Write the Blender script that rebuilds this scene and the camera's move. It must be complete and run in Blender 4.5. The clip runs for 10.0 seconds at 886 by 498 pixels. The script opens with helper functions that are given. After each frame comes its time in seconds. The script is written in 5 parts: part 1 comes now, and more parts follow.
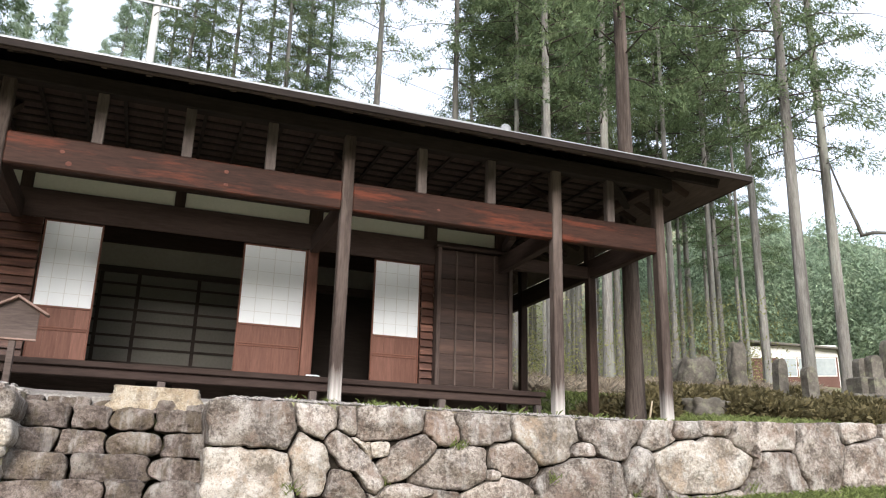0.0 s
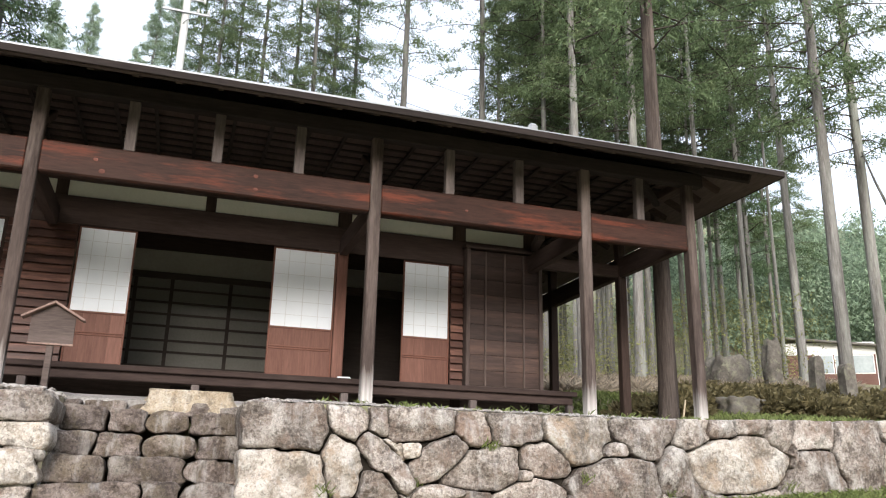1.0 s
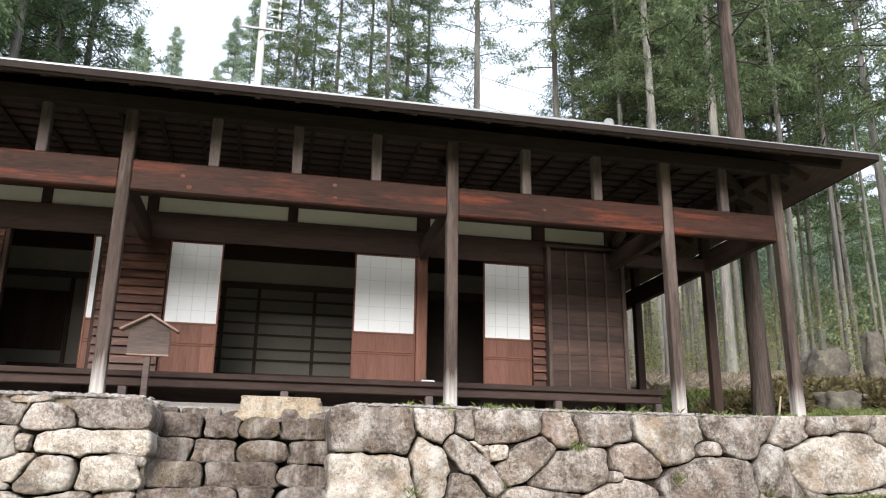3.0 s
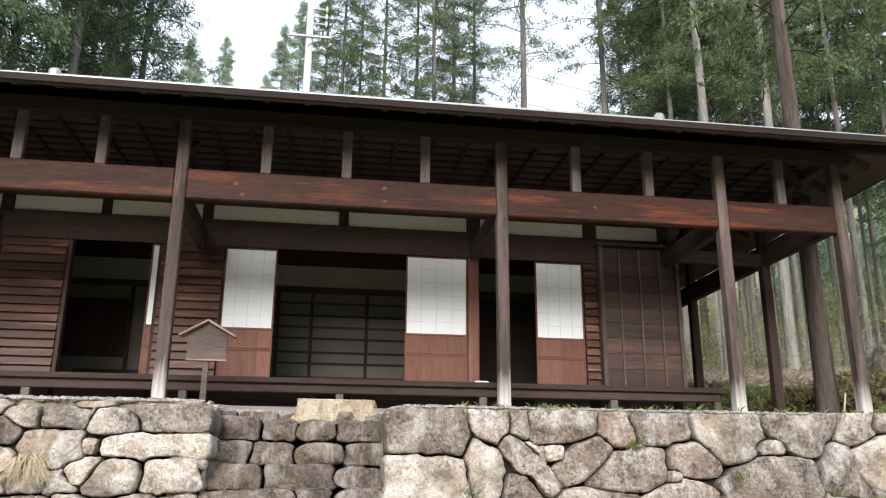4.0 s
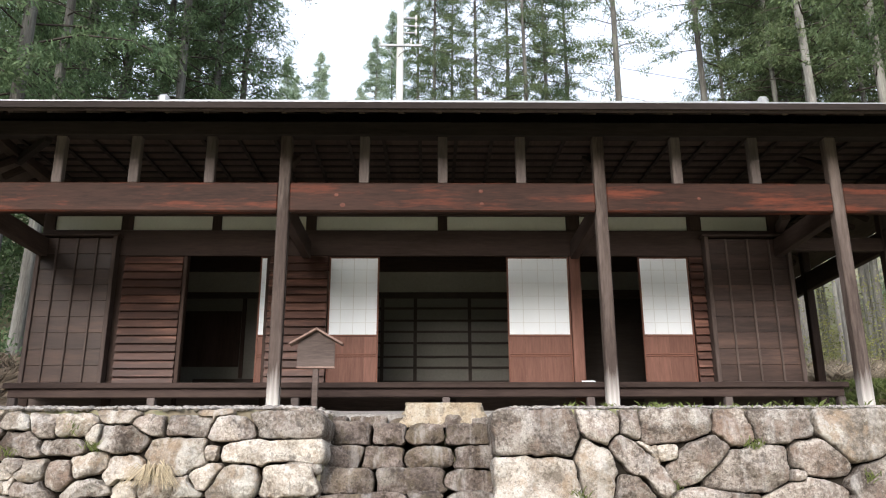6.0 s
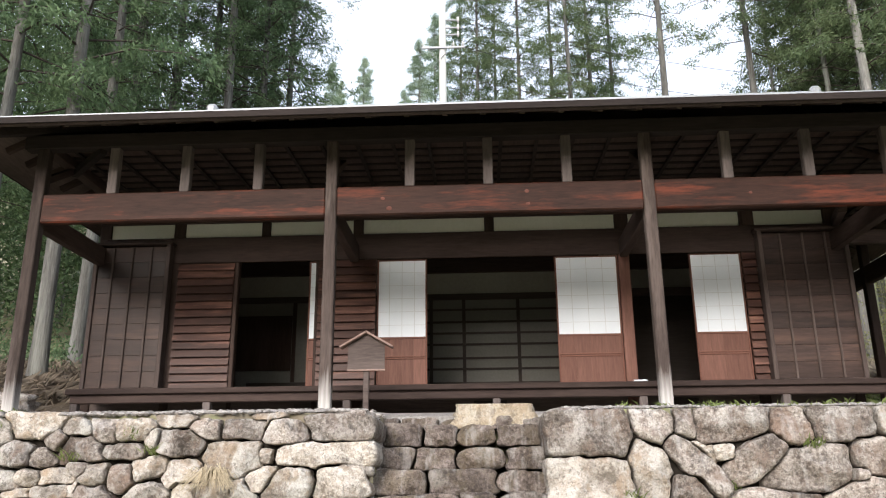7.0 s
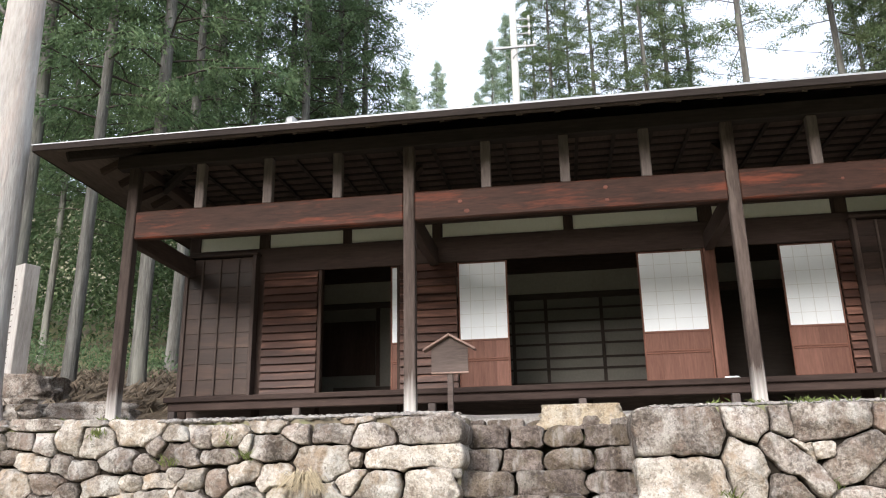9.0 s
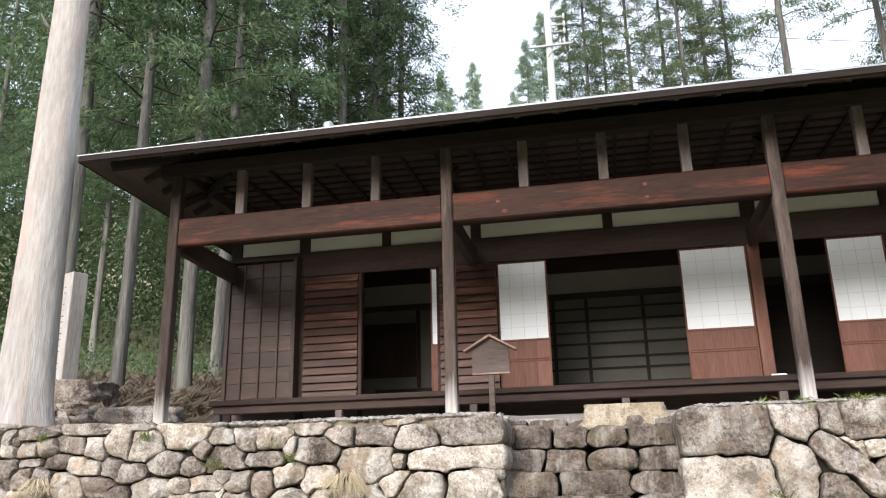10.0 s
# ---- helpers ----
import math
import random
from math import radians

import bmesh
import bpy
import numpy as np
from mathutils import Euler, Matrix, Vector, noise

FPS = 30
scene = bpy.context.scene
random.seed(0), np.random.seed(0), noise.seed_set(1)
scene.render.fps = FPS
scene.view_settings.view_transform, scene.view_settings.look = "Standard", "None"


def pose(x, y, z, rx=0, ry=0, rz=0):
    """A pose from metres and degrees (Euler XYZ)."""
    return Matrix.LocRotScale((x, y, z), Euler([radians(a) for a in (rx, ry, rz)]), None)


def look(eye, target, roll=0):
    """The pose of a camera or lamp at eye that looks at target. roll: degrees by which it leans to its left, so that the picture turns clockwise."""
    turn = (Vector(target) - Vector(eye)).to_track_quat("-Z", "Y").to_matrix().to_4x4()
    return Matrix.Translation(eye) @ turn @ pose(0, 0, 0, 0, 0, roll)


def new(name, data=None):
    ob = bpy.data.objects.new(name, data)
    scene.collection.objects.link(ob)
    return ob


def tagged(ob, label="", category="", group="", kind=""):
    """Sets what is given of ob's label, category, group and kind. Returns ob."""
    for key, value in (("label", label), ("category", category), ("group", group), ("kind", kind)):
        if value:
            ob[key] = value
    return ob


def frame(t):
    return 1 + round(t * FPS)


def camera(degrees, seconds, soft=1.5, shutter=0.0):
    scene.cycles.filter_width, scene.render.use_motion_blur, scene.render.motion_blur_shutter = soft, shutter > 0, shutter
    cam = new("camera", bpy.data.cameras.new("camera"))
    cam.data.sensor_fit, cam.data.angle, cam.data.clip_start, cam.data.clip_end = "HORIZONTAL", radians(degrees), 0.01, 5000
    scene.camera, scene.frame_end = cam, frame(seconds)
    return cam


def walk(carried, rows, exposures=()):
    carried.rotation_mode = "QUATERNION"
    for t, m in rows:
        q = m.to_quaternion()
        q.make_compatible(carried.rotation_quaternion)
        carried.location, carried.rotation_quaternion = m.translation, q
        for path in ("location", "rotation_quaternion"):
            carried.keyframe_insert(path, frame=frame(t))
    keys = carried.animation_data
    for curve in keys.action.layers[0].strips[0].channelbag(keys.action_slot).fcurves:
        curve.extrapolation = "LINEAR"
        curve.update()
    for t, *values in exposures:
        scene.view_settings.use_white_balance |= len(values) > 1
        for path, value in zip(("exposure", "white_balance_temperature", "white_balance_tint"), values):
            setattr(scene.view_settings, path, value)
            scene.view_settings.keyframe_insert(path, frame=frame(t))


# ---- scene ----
# ---------- camera ----------
import itertools

EXPO = 0.80
cam = camera(58.09, 10.0, soft=1.15)
EYE = Vector((0.0, 0.0, -0.83))


def aim(yaw, pitch, roll):
    """The pose of the tripod head: degrees to the left of square on, up, and lean."""
    a, b = radians(yaw), radians(pitch)
    way = Vector((-math.sin(a) * math.cos(b), math.cos(a) * math.cos(b), math.sin(b)))
    return look(EYE, EYE + way * 10, roll)


PATH = [
    (0.0, aim(-20.15, 16.26, 1.51)),
    (0.5, aim(-19.10, 16.27, 1.33)),
    (1.0, aim(-18.00, 16.27, 1.26)),
    (1.5, aim(-16.77, 16.27, 1.18)),
    (2.0, aim(-15.33, 16.28, 1.03)),
    (2.5, aim(-13.79, 16.30, 0.86)),
    (4.0, aim(-8.33, 16.35, 0.41)),
    (4.5, aim(-6.41, 16.38, 0.24)),
    (5.0, aim(-4.74, 16.41, 0.12)),
    (5.5, aim(-2.83, 16.44, -0.04)),
    (7.0, aim(2.61, 16.60, -0.51)),
    (7.5, aim(4.16, 16.64, -0.63)),
    (8.0, aim(5.53, 16.69, -0.72)),
    (8.5, aim(6.96, 16.74, -0.85)),
    (9.0, aim(8.53, 16.80, -0.99)),
    (9.5, aim(10.17, 16.86, -1.11)),
    (10.0, aim(11.43, 16.93, -1.25)),
]
walk(cam, PATH, [(0.0, EXPO), (10.0, EXPO)])

# ---------- world and sun: bright overcast ----------
world = bpy.data.worlds.new("world")
scene.world = world
world.use_nodes = True
wn, wl = world.node_tree.nodes, world.node_tree.links
wn.clear()
sky = wn.new("ShaderNodeTexSky")
sky.sky_type = "NISHITA"
sky.sun_disc = False
sky.sun_elevation, sky.sun_rotation = radians(25), radians(195)
sky.dust_density, sky.air_density, sky.ozone_density = 4.0, 1.0, 1.0
bg_sky = wn.new("ShaderNodeBackground")
bg_sky.inputs["Strength"].default_value = 0.06
bg_cloud = wn.new("ShaderNodeBackground")
bg_cloud.inputs["Color"].default_value = (0.87, 0.95, 1.09, 1)
bg_cloud.inputs["Strength"].default_value = 0.85
both = wn.new("ShaderNodeAddShader")
wout = wn.new("ShaderNodeOutputWorld")
wl.new(sky.outputs[0], bg_sky.inputs["Color"])
wl.new(bg_sky.outputs[0], both.inputs[0])
wl.new(bg_cloud.outputs[0], both.inputs[1])
wl.new(both.outputs[0], wout.inputs["Surface"])

sun_data = bpy.data.lights.new("sun", "SUN")
sun_data.energy, sun_data.angle, sun_data.color = 2.5, radians(26), (1.0, 0.97, 0.95)
sun = new("sun", sun_data)
sun.matrix_world = look((-8, -22, 14.5), (0, 8, 0))


# ---------- materials ----------
def ramp(nt, stops):
    r = nt.nodes.new("ShaderNodeValToRGB")
    while len(r.color_ramp.elements) < len(stops):
        r.color_ramp.elements.new(0.5)
    for e, (p, c) in zip(r.color_ramp.elements, stops):
        e.position, e.color = p, (*c, 1)
    return r


def mapped(nt, scale, coord="Object"):
    tc = nt.nodes.new("ShaderNodeTexCoord")
    mp = nt.nodes.new("ShaderNodeMapping")
    mp.inputs["Scale"].default_value = scale
    nt.links.new(tc.outputs[coord], mp.inputs["Vector"])
    return mp


def noise_tex(nt, vec, scale, detail=5, rough=0.6):
    n = nt.nodes.new("ShaderNodeTexNoise")
    n.inputs["Scale"].default_value, n.inputs["Detail"].default_value, n.inputs["Roughness"].default_value = scale, detail, rough
    nt.links.new(vec, n.inputs["Vector"])
    return n


def mix(nt, kind, fac, a, b):
    m = nt.nodes.new("ShaderNodeMix")
    m.data_type, m.blend_type = "RGBA", kind
    for sock, v in ((m.inputs[0], fac), (m.inputs[6], a), (m.inputs[7], b)):
        if isinstance(v, (int, float)):
            sock.default_value = v
        elif isinstance(v, tuple):
            sock.default_value = (*v, 1)
        else:
            nt.links.new(v, sock)
    return m.outputs[2]


def offset_by_object(nt, mp):
    """Shift a pattern from object to object."""
    info = nt.nodes.new("ShaderNodeObjectInfo")
    mul = nt.nodes.new("ShaderNodeMath")
    mul.operation = "MULTIPLY"
    mul.inputs[1].default_value = 37.0
    nt.links.new(info.outputs["Random"], mul.inputs[0])
    nt.links.new(mul.outputs[0], mp.inputs["Location"])
    return info


def surface(name, stops, scale=(1, 1, 1), big=1.2, fine=14.0, rough=0.8, bump=0.3, dist=0.01, spec=0.3,
            stain=None, stain_scale=1.0, tint=0.0, island=False, metal=0.0, thin=None, sat=1.0):
    """A procedural surface: two scales of colour, stains with edges of their own, piece to piece tint, and relief."""
    m = bpy.data.materials.new(name)
    m.use_nodes = True
    nt = m.node_tree
    bsdf = nt.nodes["Principled BSDF"]
    mp = mapped(nt, scale)
    info = offset_by_object(nt, mp)
    n1 = noise_tex(nt, mp.outputs[0], big, 3)
    n2 = noise_tex(nt, mp.outputs[0], fine, 8, 0.65)
    add = nt.nodes.new("ShaderNodeMath")
    add.operation = "MULTIPLY_ADD"
    add.inputs[1].default_value, add.inputs[2].default_value = 0.5, 0.0
    half = nt.nodes.new("ShaderNodeMath")
    half.operation = "MULTIPLY_ADD"
    half.inputs[1].default_value = 0.5
    nt.links.new(n1.outputs[0], add.inputs[0])
    nt.links.new(n2.outputs[0], half.inputs[0])
    nt.links.new(add.outputs[0], half.inputs[2])
    r = ramp(nt, stops)
    nt.links.new(half.outputs[0], r.inputs[0])
    col = r.outputs[0]
    if stain:
        n3 = noise_tex(nt, mp.outputs[0], stain_scale, 6, 0.7)
        sr = ramp(nt, [(0.52, (0, 0, 0)), (0.66, (1, 1, 1))])
        nt.links.new(n3.outputs[0], sr.inputs[0])
        fac = nt.nodes.new("ShaderNodeMath")
        fac.operation = "MULTIPLY"
        fac.inputs[1].default_value = 0.75
        nt.links.new(sr.outputs[0], fac.inputs[0])
        col = mix(nt, "MIX", fac.outputs[0], col, stain)
    if tint:
        src = info.outputs["Random"]
        if island:
            src = nt.nodes.new("ShaderNodeNewGeometry").outputs["Random Per Island"]
        tr = nt.nodes.new("ShaderNodeMapRange")
        tr.inputs["To Min"].default_value, tr.inputs["To Max"].default_value = 1 - tint, 1 + tint
        nt.links.new(src, tr.inputs["Value"])
        hsv = nt.nodes.new("ShaderNodeHueSaturation")
        hsv.inputs["Saturation"].default_value = sat
        nt.links.new(tr.outputs[0], hsv.inputs["Value"])
        nt.links.new(col, hsv.inputs["Color"])
        col = hsv.outputs[0]
    nt.links.new(col, bsdf.inputs["Base Color"])
    bsdf.inputs["Roughness"].default_value = rough
    bsdf.inputs["Metallic"].default_value = metal
    bsdf.inputs["Specular IOR Level"].default_value = spec
    if bump:
        b = nt.nodes.new("ShaderNodeBump")
        b.inputs["Strength"].default_value, b.inputs["Distance"].default_value = bump, dist
        nt.links.new(half.outputs[0], b.inputs["Height"])
        nt.links.new(b.outputs[0], bsdf.inputs["Normal"])
    if thin:
        tl = nt.nodes.new("ShaderNodeBsdfTranslucent")
        nt.links.new(col, tl.inputs["Color"])
        ms = nt.nodes.new("ShaderNodeMixShader")
        ms.inputs[0].default_value = thin
        nt.links.new(bsdf.outputs[0], ms.inputs[1])
        nt.links.new(tl.outputs[0], ms.inputs[2])
        nt.links.new(ms.outputs[0], nt.nodes["Material Output"].inputs["Surface"])
    return m


def wood(name, dark, light, grain="x", rough=0.7, tint=0.15, stain=None, bump=0.35, stain_scale=2.2, spec=0.10):
    s = {"x": (0.12, 1, 1), "y": (1, 0.12, 1), "z": (1, 1, 0.12)}[grain]
    mid = tuple((a + b) / 2 for a, b in zip(dark, light))
    return surface(name, [(0.3, dark), (0.5, mid), (0.68, light)], s, 3.0, 38.0, rough, bump, 0.006, spec, stain, stain_scale, tint)


M = {}
M["beam"] = wood("red_brown_beam", (0.015, 0.0085, 0.0065), (0.062, 0.030, 0.022), "x", 0.6, 0.12, (0.150, 0.040, 0.022), 0.35, 6.5)
M["dark_x"] = wood("dark_timber_along", (0.025, 0.0172, 0.0152), (0.070, 0.048, 0.041), "x", 0.75)
M["dark_y"] = wood("dark_timber_deep", (0.026, 0.018, 0.016), (0.078, 0.054, 0.046), "y", 0.75)
M["dark_z"] = wood("dark_timber_upright", (0.022, 0.0145, 0.012), (0.068, 0.045, 0.037), "z", 0.75)
M["post"] = wood("weathered_post", (0.022, 0.016, 0.014), (0.100, 0.076, 0.066), "z", 0.85, 0.15, (0.16, 0.128, 0.114))
M["strut"] = wood("weathered_strut", (0.050, 0.040, 0.037), (0.17, 0.14, 0.13), "z", 0.85, 0.12)


def bleach_foot(m, top):
    """Rain splash has bleached the foot of the wood up to about that height, in streaks."""
    nt = m.node_tree
    bsdf = nt.nodes["Principled BSDF"]
    old = bsdf.inputs["Base Color"].links[0].from_socket
    tc = nt.nodes.new("ShaderNodeTexCoord")
    sep = nt.nodes.new("ShaderNodeSeparateXYZ")
    nt.links.new(tc.outputs["Object"], sep.inputs[0])
    mp = mapped(nt, (30, 30, 1.2))
    n = noise_tex(nt, mp.outputs[0], 1.0, 4)
    wob = nt.nodes.new("ShaderNodeMath")
    wob.operation = "MULTIPLY_ADD"
    wob.inputs[1].default_value = 0.55
    nt.links.new(n.outputs[0], wob.inputs[0])
    nt.links.new(sep.outputs[2], wob.inputs[2])
    mr = nt.nodes.new("ShaderNodeMapRange")
    mr.inputs["From Min"].default_value, mr.inputs["From Max"].default_value = top + 0.50, top + 0.0
    nt.links.new(wob.outputs[0], mr.inputs["Value"])
    nt.links.new(mix(nt, "MIX", mr.outputs[0], old, (0.56, 0.53, 0.50)), bsdf.inputs["Base Color"])


bleach_foot(M["post"], 0.20)
M["clap"] = wood("red_clapboard", (0.024, 0.013, 0.010), (0.100, 0.047, 0.034), "x", 0.40, 0.35, (0.22, 0.110, 0.080), 0.35, 6.0, 0.35)
M["shutter"] = wood("shutter_board", (0.018, 0.0115, 0.0095), (0.058, 0.035, 0.027), "x", 0.48, 0.45, (0.105, 0.060, 0.045), spec=0.2)
M["batten"] = wood("grey_batten", (0.036, 0.026, 0.023), (0.125, 0.093, 0.082), "z", 0.7, 0.2)
M["koshi"] = wood("brown_door_board", (0.085, 0.040, 0.029), (0.18, 0.090, 0.068), "z", 0.55, 0.08)
M["koshi_rail"] = wood("door_rail", (0.085, 0.037, 0.026), (0.17, 0.078, 0.056), "x", 0.55, 0.08)
M["sign"] = wood("grey_signboard", (0.042, 0.032, 0.028), (0.145, 0.112, 0.100), "x", 0.85, 0.1)
M["signroof"] = wood("sign_roof_board", (0.12, 0.078, 0.064), (0.30, 0.21, 0.175), "y", 0.85, 0.1)
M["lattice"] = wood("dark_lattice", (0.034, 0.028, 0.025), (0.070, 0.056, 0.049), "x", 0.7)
M["paper"] = surface("shoji_paper", [(0.3, (0.76, 0.79, 0.82)), (0.7, (0.83, 0.855, 0.875))], (1, 1, 1), 1.5, 60, 0.9, 0.05, 0.002, 0.1, thin=0.25)
# grey of the inner lattice's shadow as it shows through the paper
M["muntin"] = surface("pale_lattice_shadow", [(0.3, (0.60, 0.60, 0.60)), (0.7, (0.68, 0.68, 0.67))], (1, 1, 1), 1.5, 60, 0.9, 0, 0, 0.1)
M["plaster"] = surface("plaster", [(0.3, (0.60, 0.59, 0.51)), (0.7, (0.72, 0.71, 0.63))], (1, 1, 1), 1.1, 30, 0.95, 0.1, 0.004, 0.1)
# inner plaster and paper: the rooms' dimness is put into these darker colours
M["dimwall"] = surface("dim_plaster", [(0.3, (0.27, 0.26, 0.23)), (0.7, (0.37, 0.36, 0.32))], (1, 1, 1), 1.1, 20, 0.95, 0.1, 0.004, 0.1)
M["dimpaper"] = surface("dim_paper", [(0.3, (0.13, 0.126, 0.114)), (0.7, (0.19, 0.185, 0.169))], (1, 1, 1), 0.8, 30, 0.95, 0.05, 0.002, 0.1)
M["metal"] = surface("roof_sheet", [(0.3, (0.24, 0.25, 0.26)), (0.7, (0.36, 0.37, 0.38))], (1, 1, 1), 0.7, 12, 0.5, 0.1, 0.003, 0.5, metal=0.3)
M["edge"] = surface("eave_edge_sheet", [(0.3, (0.030, 0.028, 0.028)), (0.7, (0.060, 0.057, 0.056))], (1, 1, 1), 0.7, 12, 0.45, 0.1, 0.003, 0.5, metal=0.4)
def stone_mat(name, dark, mid, light, lichen, rust, tint=0.2):
    """Field stone: clouded grain, pale lichen, dark pits and a rusty bloom."""
    m = surface(name, [(0.40, dark), (0.49, mid), (0.57, light)], (1, 1, 1), 3.2, 30, 0.92, 1.0, 0.06, 0.2, rust, 2.4, tint, sat=1.18)
    nt = m.node_tree
    bsdf = nt.nodes["Principled BSDF"]
    col = bsdf.inputs["Base Color"].links[0].from_socket
    for sc, lo, hi, c, k in ((3.0, 0.53, 0.62, lichen, 0.55), (30.0, 0.58, 0.62, tuple(0.6 * v for v in dark), 0.6), (17.0, 0.60, 0.65, lichen, 0.30), (5.5, 0.54, 0.62, rust, 0.7), (8.0, 0.58, 0.64, tuple(0.7 * v for v in dark), 0.65)):
        mp = mapped(nt, (1, 1, 0.7))
        offset_by_object(nt, mp)
        n = noise_tex(nt, mp.outputs[0], sc, 6, 0.7)
        r = ramp(nt, [(lo, (0, 0, 0)), (hi, (k, k, k))])
        nt.links.new(n.outputs[0], r.inputs[0])
        col = mix(nt, "MIX", r.outputs[0], col, c)
    mp = mapped(nt, (1, 1, 1))
    offset_by_object(nt, mp)
    warp = noise_tex(nt, mp.outputs[0], 5.0, 4, 0.6)
    vadd = nt.nodes.new("ShaderNodeVectorMath")
    vadd.operation = "MULTIPLY_ADD"
    vadd.inputs[1].default_value = (0.35, 0.35, 0.35)
    nt.links.new(warp.outputs["Color"], vadd.inputs[0])
    nt.links.new(mp.outputs[0], vadd.inputs[2])
    vor = nt.nodes.new("ShaderNodeTexVoronoi")
    vor.feature = "DISTANCE_TO_EDGE"
    vor.inputs["Scale"].default_value = 6.5
    nt.links.new(vadd.outputs[0], vor.inputs["Vector"])
    r = ramp(nt, [(0.004, (0.38, 0.38, 0.38)), (0.030, (0, 0, 0))])
    nt.links.new(vor.outputs[0], r.inputs[0])
    col = mix(nt, "MIX", r.outputs[0], col, tuple(0.5 * v for v in dark))
    grain = noise_tex(nt, mp.outputs[0], 95.0, 3, 0.7)
    r = ramp(nt, [(0.40, (0.88, 0.88, 0.88)), (0.60, (1.08, 1.08, 1.08))])
    nt.links.new(grain.outputs[0], r.inputs[0])
    col = mix(nt, "MULTIPLY", 1.0, col, r.outputs[0])
    mp = mapped(nt, (9, 9, 0.7))
    offset_by_object(nt, mp)
    n = noise_tex(nt, mp.outputs[0], 1.0, 4, 0.6)
    r = ramp(nt, [(0.55, (0, 0, 0)), (0.74, (0.36, 0.36, 0.36))])
    nt.links.new(n.outputs[0], r.inputs[0])
    col = mix(nt, "MIX", r.outputs[0], col, (0.62, 0.60, 0.58))
    nt.links.new(col, bsdf.inputs["Base Color"])
    return m


M["deck"] = wood("roof_deck_board", (0.052, 0.040, 0.036), (0.125, 0.096, 0.084), "y", 0.85)
# near-black: shade under the eave is put into this wood's colour
M["eave_dark"] = wood("eave_shade_board", (0.014, 0.0115, 0.0105), (0.040, 0.031, 0.028), "x", 0.85)
M["stone"] = stone_mat("wall_stone", (0.096, 0.080, 0.070), (0.245, 0.214, 0.190), (0.42, 0.380, 0.345), (0.55, 0.52, 0.48), (0.20, 0.148, 0.120), 0.32)
M["stone_pale"] = stone_mat("pale_stone", (0.19, 0.165, 0.142), (0.37, 0.33, 0.29), (0.52, 0.48, 0.435), (0.62, 0.60, 0.56), (0.33, 0.25, 0.18), 0.25)
M["stone_step"] = stone_mat("step_stone", (0.066, 0.053, 0.046), (0.145, 0.120, 0.106), (0.235, 0.20, 0.18), (0.29, 0.265, 0.235), (0.12, 0.098, 0.070))
M["stone_yellow"] = stone_mat("shoe_stone", (0.27, 0.222, 0.165), (0.36, 0.305, 0.235), (0.43, 0.38, 0.31), (0.47, 0.43, 0.36), (0.34, 0.265, 0.185), 0.1)
M["grave"] = surface("grey_gravestone", [(0.32, (0.050, 0.045, 0.038)), (0.5, (0.105, 0.094, 0.080)), (0.68, (0.19, 0.172, 0.148))], (1, 1, 1), 2.0, 14, 0.92, 0.8, 0.03, 0.2, (0.20, 0.20, 0.14), 5.0, 0.15)
M["soil"] = surface("joint_shade_soil", [(0.3, (0.012, 0.010, 0.008)), (0.7, (0.036, 0.030, 0.024))], (1, 1, 1), 4, 30, 0.95, 0.8, 0.02, 0.1)
M["gravel"] = surface("gravel", [(0.3, (0.13, 0.115, 0.105)), (0.7, (0.46, 0.43, 0.40))], (1, 1, 1), 5, 60, 0.95, 0.5, 0.02, 0.1, tint=0.35, island=True)
M["bark"] = surface("cedar_bark", [(0.3, (0.042, 0.038, 0.034)), (0.5, (0.110, 0.106, 0.097)), (0.7, (0.22, 0.215, 0.20))], (1, 1, 0.13), 4.0, 26, 0.95, 1.0, 0.05, 0.1, (0.25, 0.25, 0.22), 1.4, 0.22)
M["dark_bark"] = surface("dark_limb_bark", [(0.3, (0.030, 0.024, 0.020)), (0.7, (0.095, 0.080, 0.068))], (1, 1, 1), 2.0, 20, 0.95, 0.5, 0.01, 0.1)
M["bark_light"] = surface("light_cedar_bark", [(0.3, (0.070, 0.062, 0.055)), (0.5, (0.180, 0.170, 0.156)), (0.7, (0.33, 0.32, 0.30))], (1, 1, 0.13), 4.0, 26, 0.95, 1.0, 0.05, 0.1, (0.28, 0.29, 0.25), 1.4, 0.22)
M["bark_red"] = surface("red_cedar_bark", [(0.3, (0.028, 0.022, 0.019)), (0.5, (0.070, 0.055, 0.047)), (0.7, (0.140, 0.114, 0.100))], (1, 1, 0.10), 4.0, 30, 0.95, 1.0, 0.05, 0.1, (0.20, 0.16, 0.14), 1.4, 0.1)
M["bark_pale"] = surface("pale_stripped_bark", [(0.3, (0.22, 0.195, 0.178)), (0.5, (0.38, 0.355, 0.337)), (0.7, (0.53, 0.51, 0.49))], (1, 1, 0.16), 2.6, 26, 0.95, 0.9, 0.04, 0.1, (0.47, 0.35, 0.30), 1.2, 0.0)
M["concrete"] = surface("pole_concrete", [(0.3, (0.46, 0.46, 0.44)), (0.7, (0.62, 0.62, 0.60))], (1, 1, 0.3), 1.0, 14, 0.9, 0.2, 0.01, 0.2)


def leaves(name, dark, mid, light):
    return surface(name, [(0.3, dark), (0.5, mid), (0.7, light)], (1, 1, 1), 0.45, 3.0, 0.6, 0, 0, 0.2, None, 1, 0.40, True, thin=0.35)


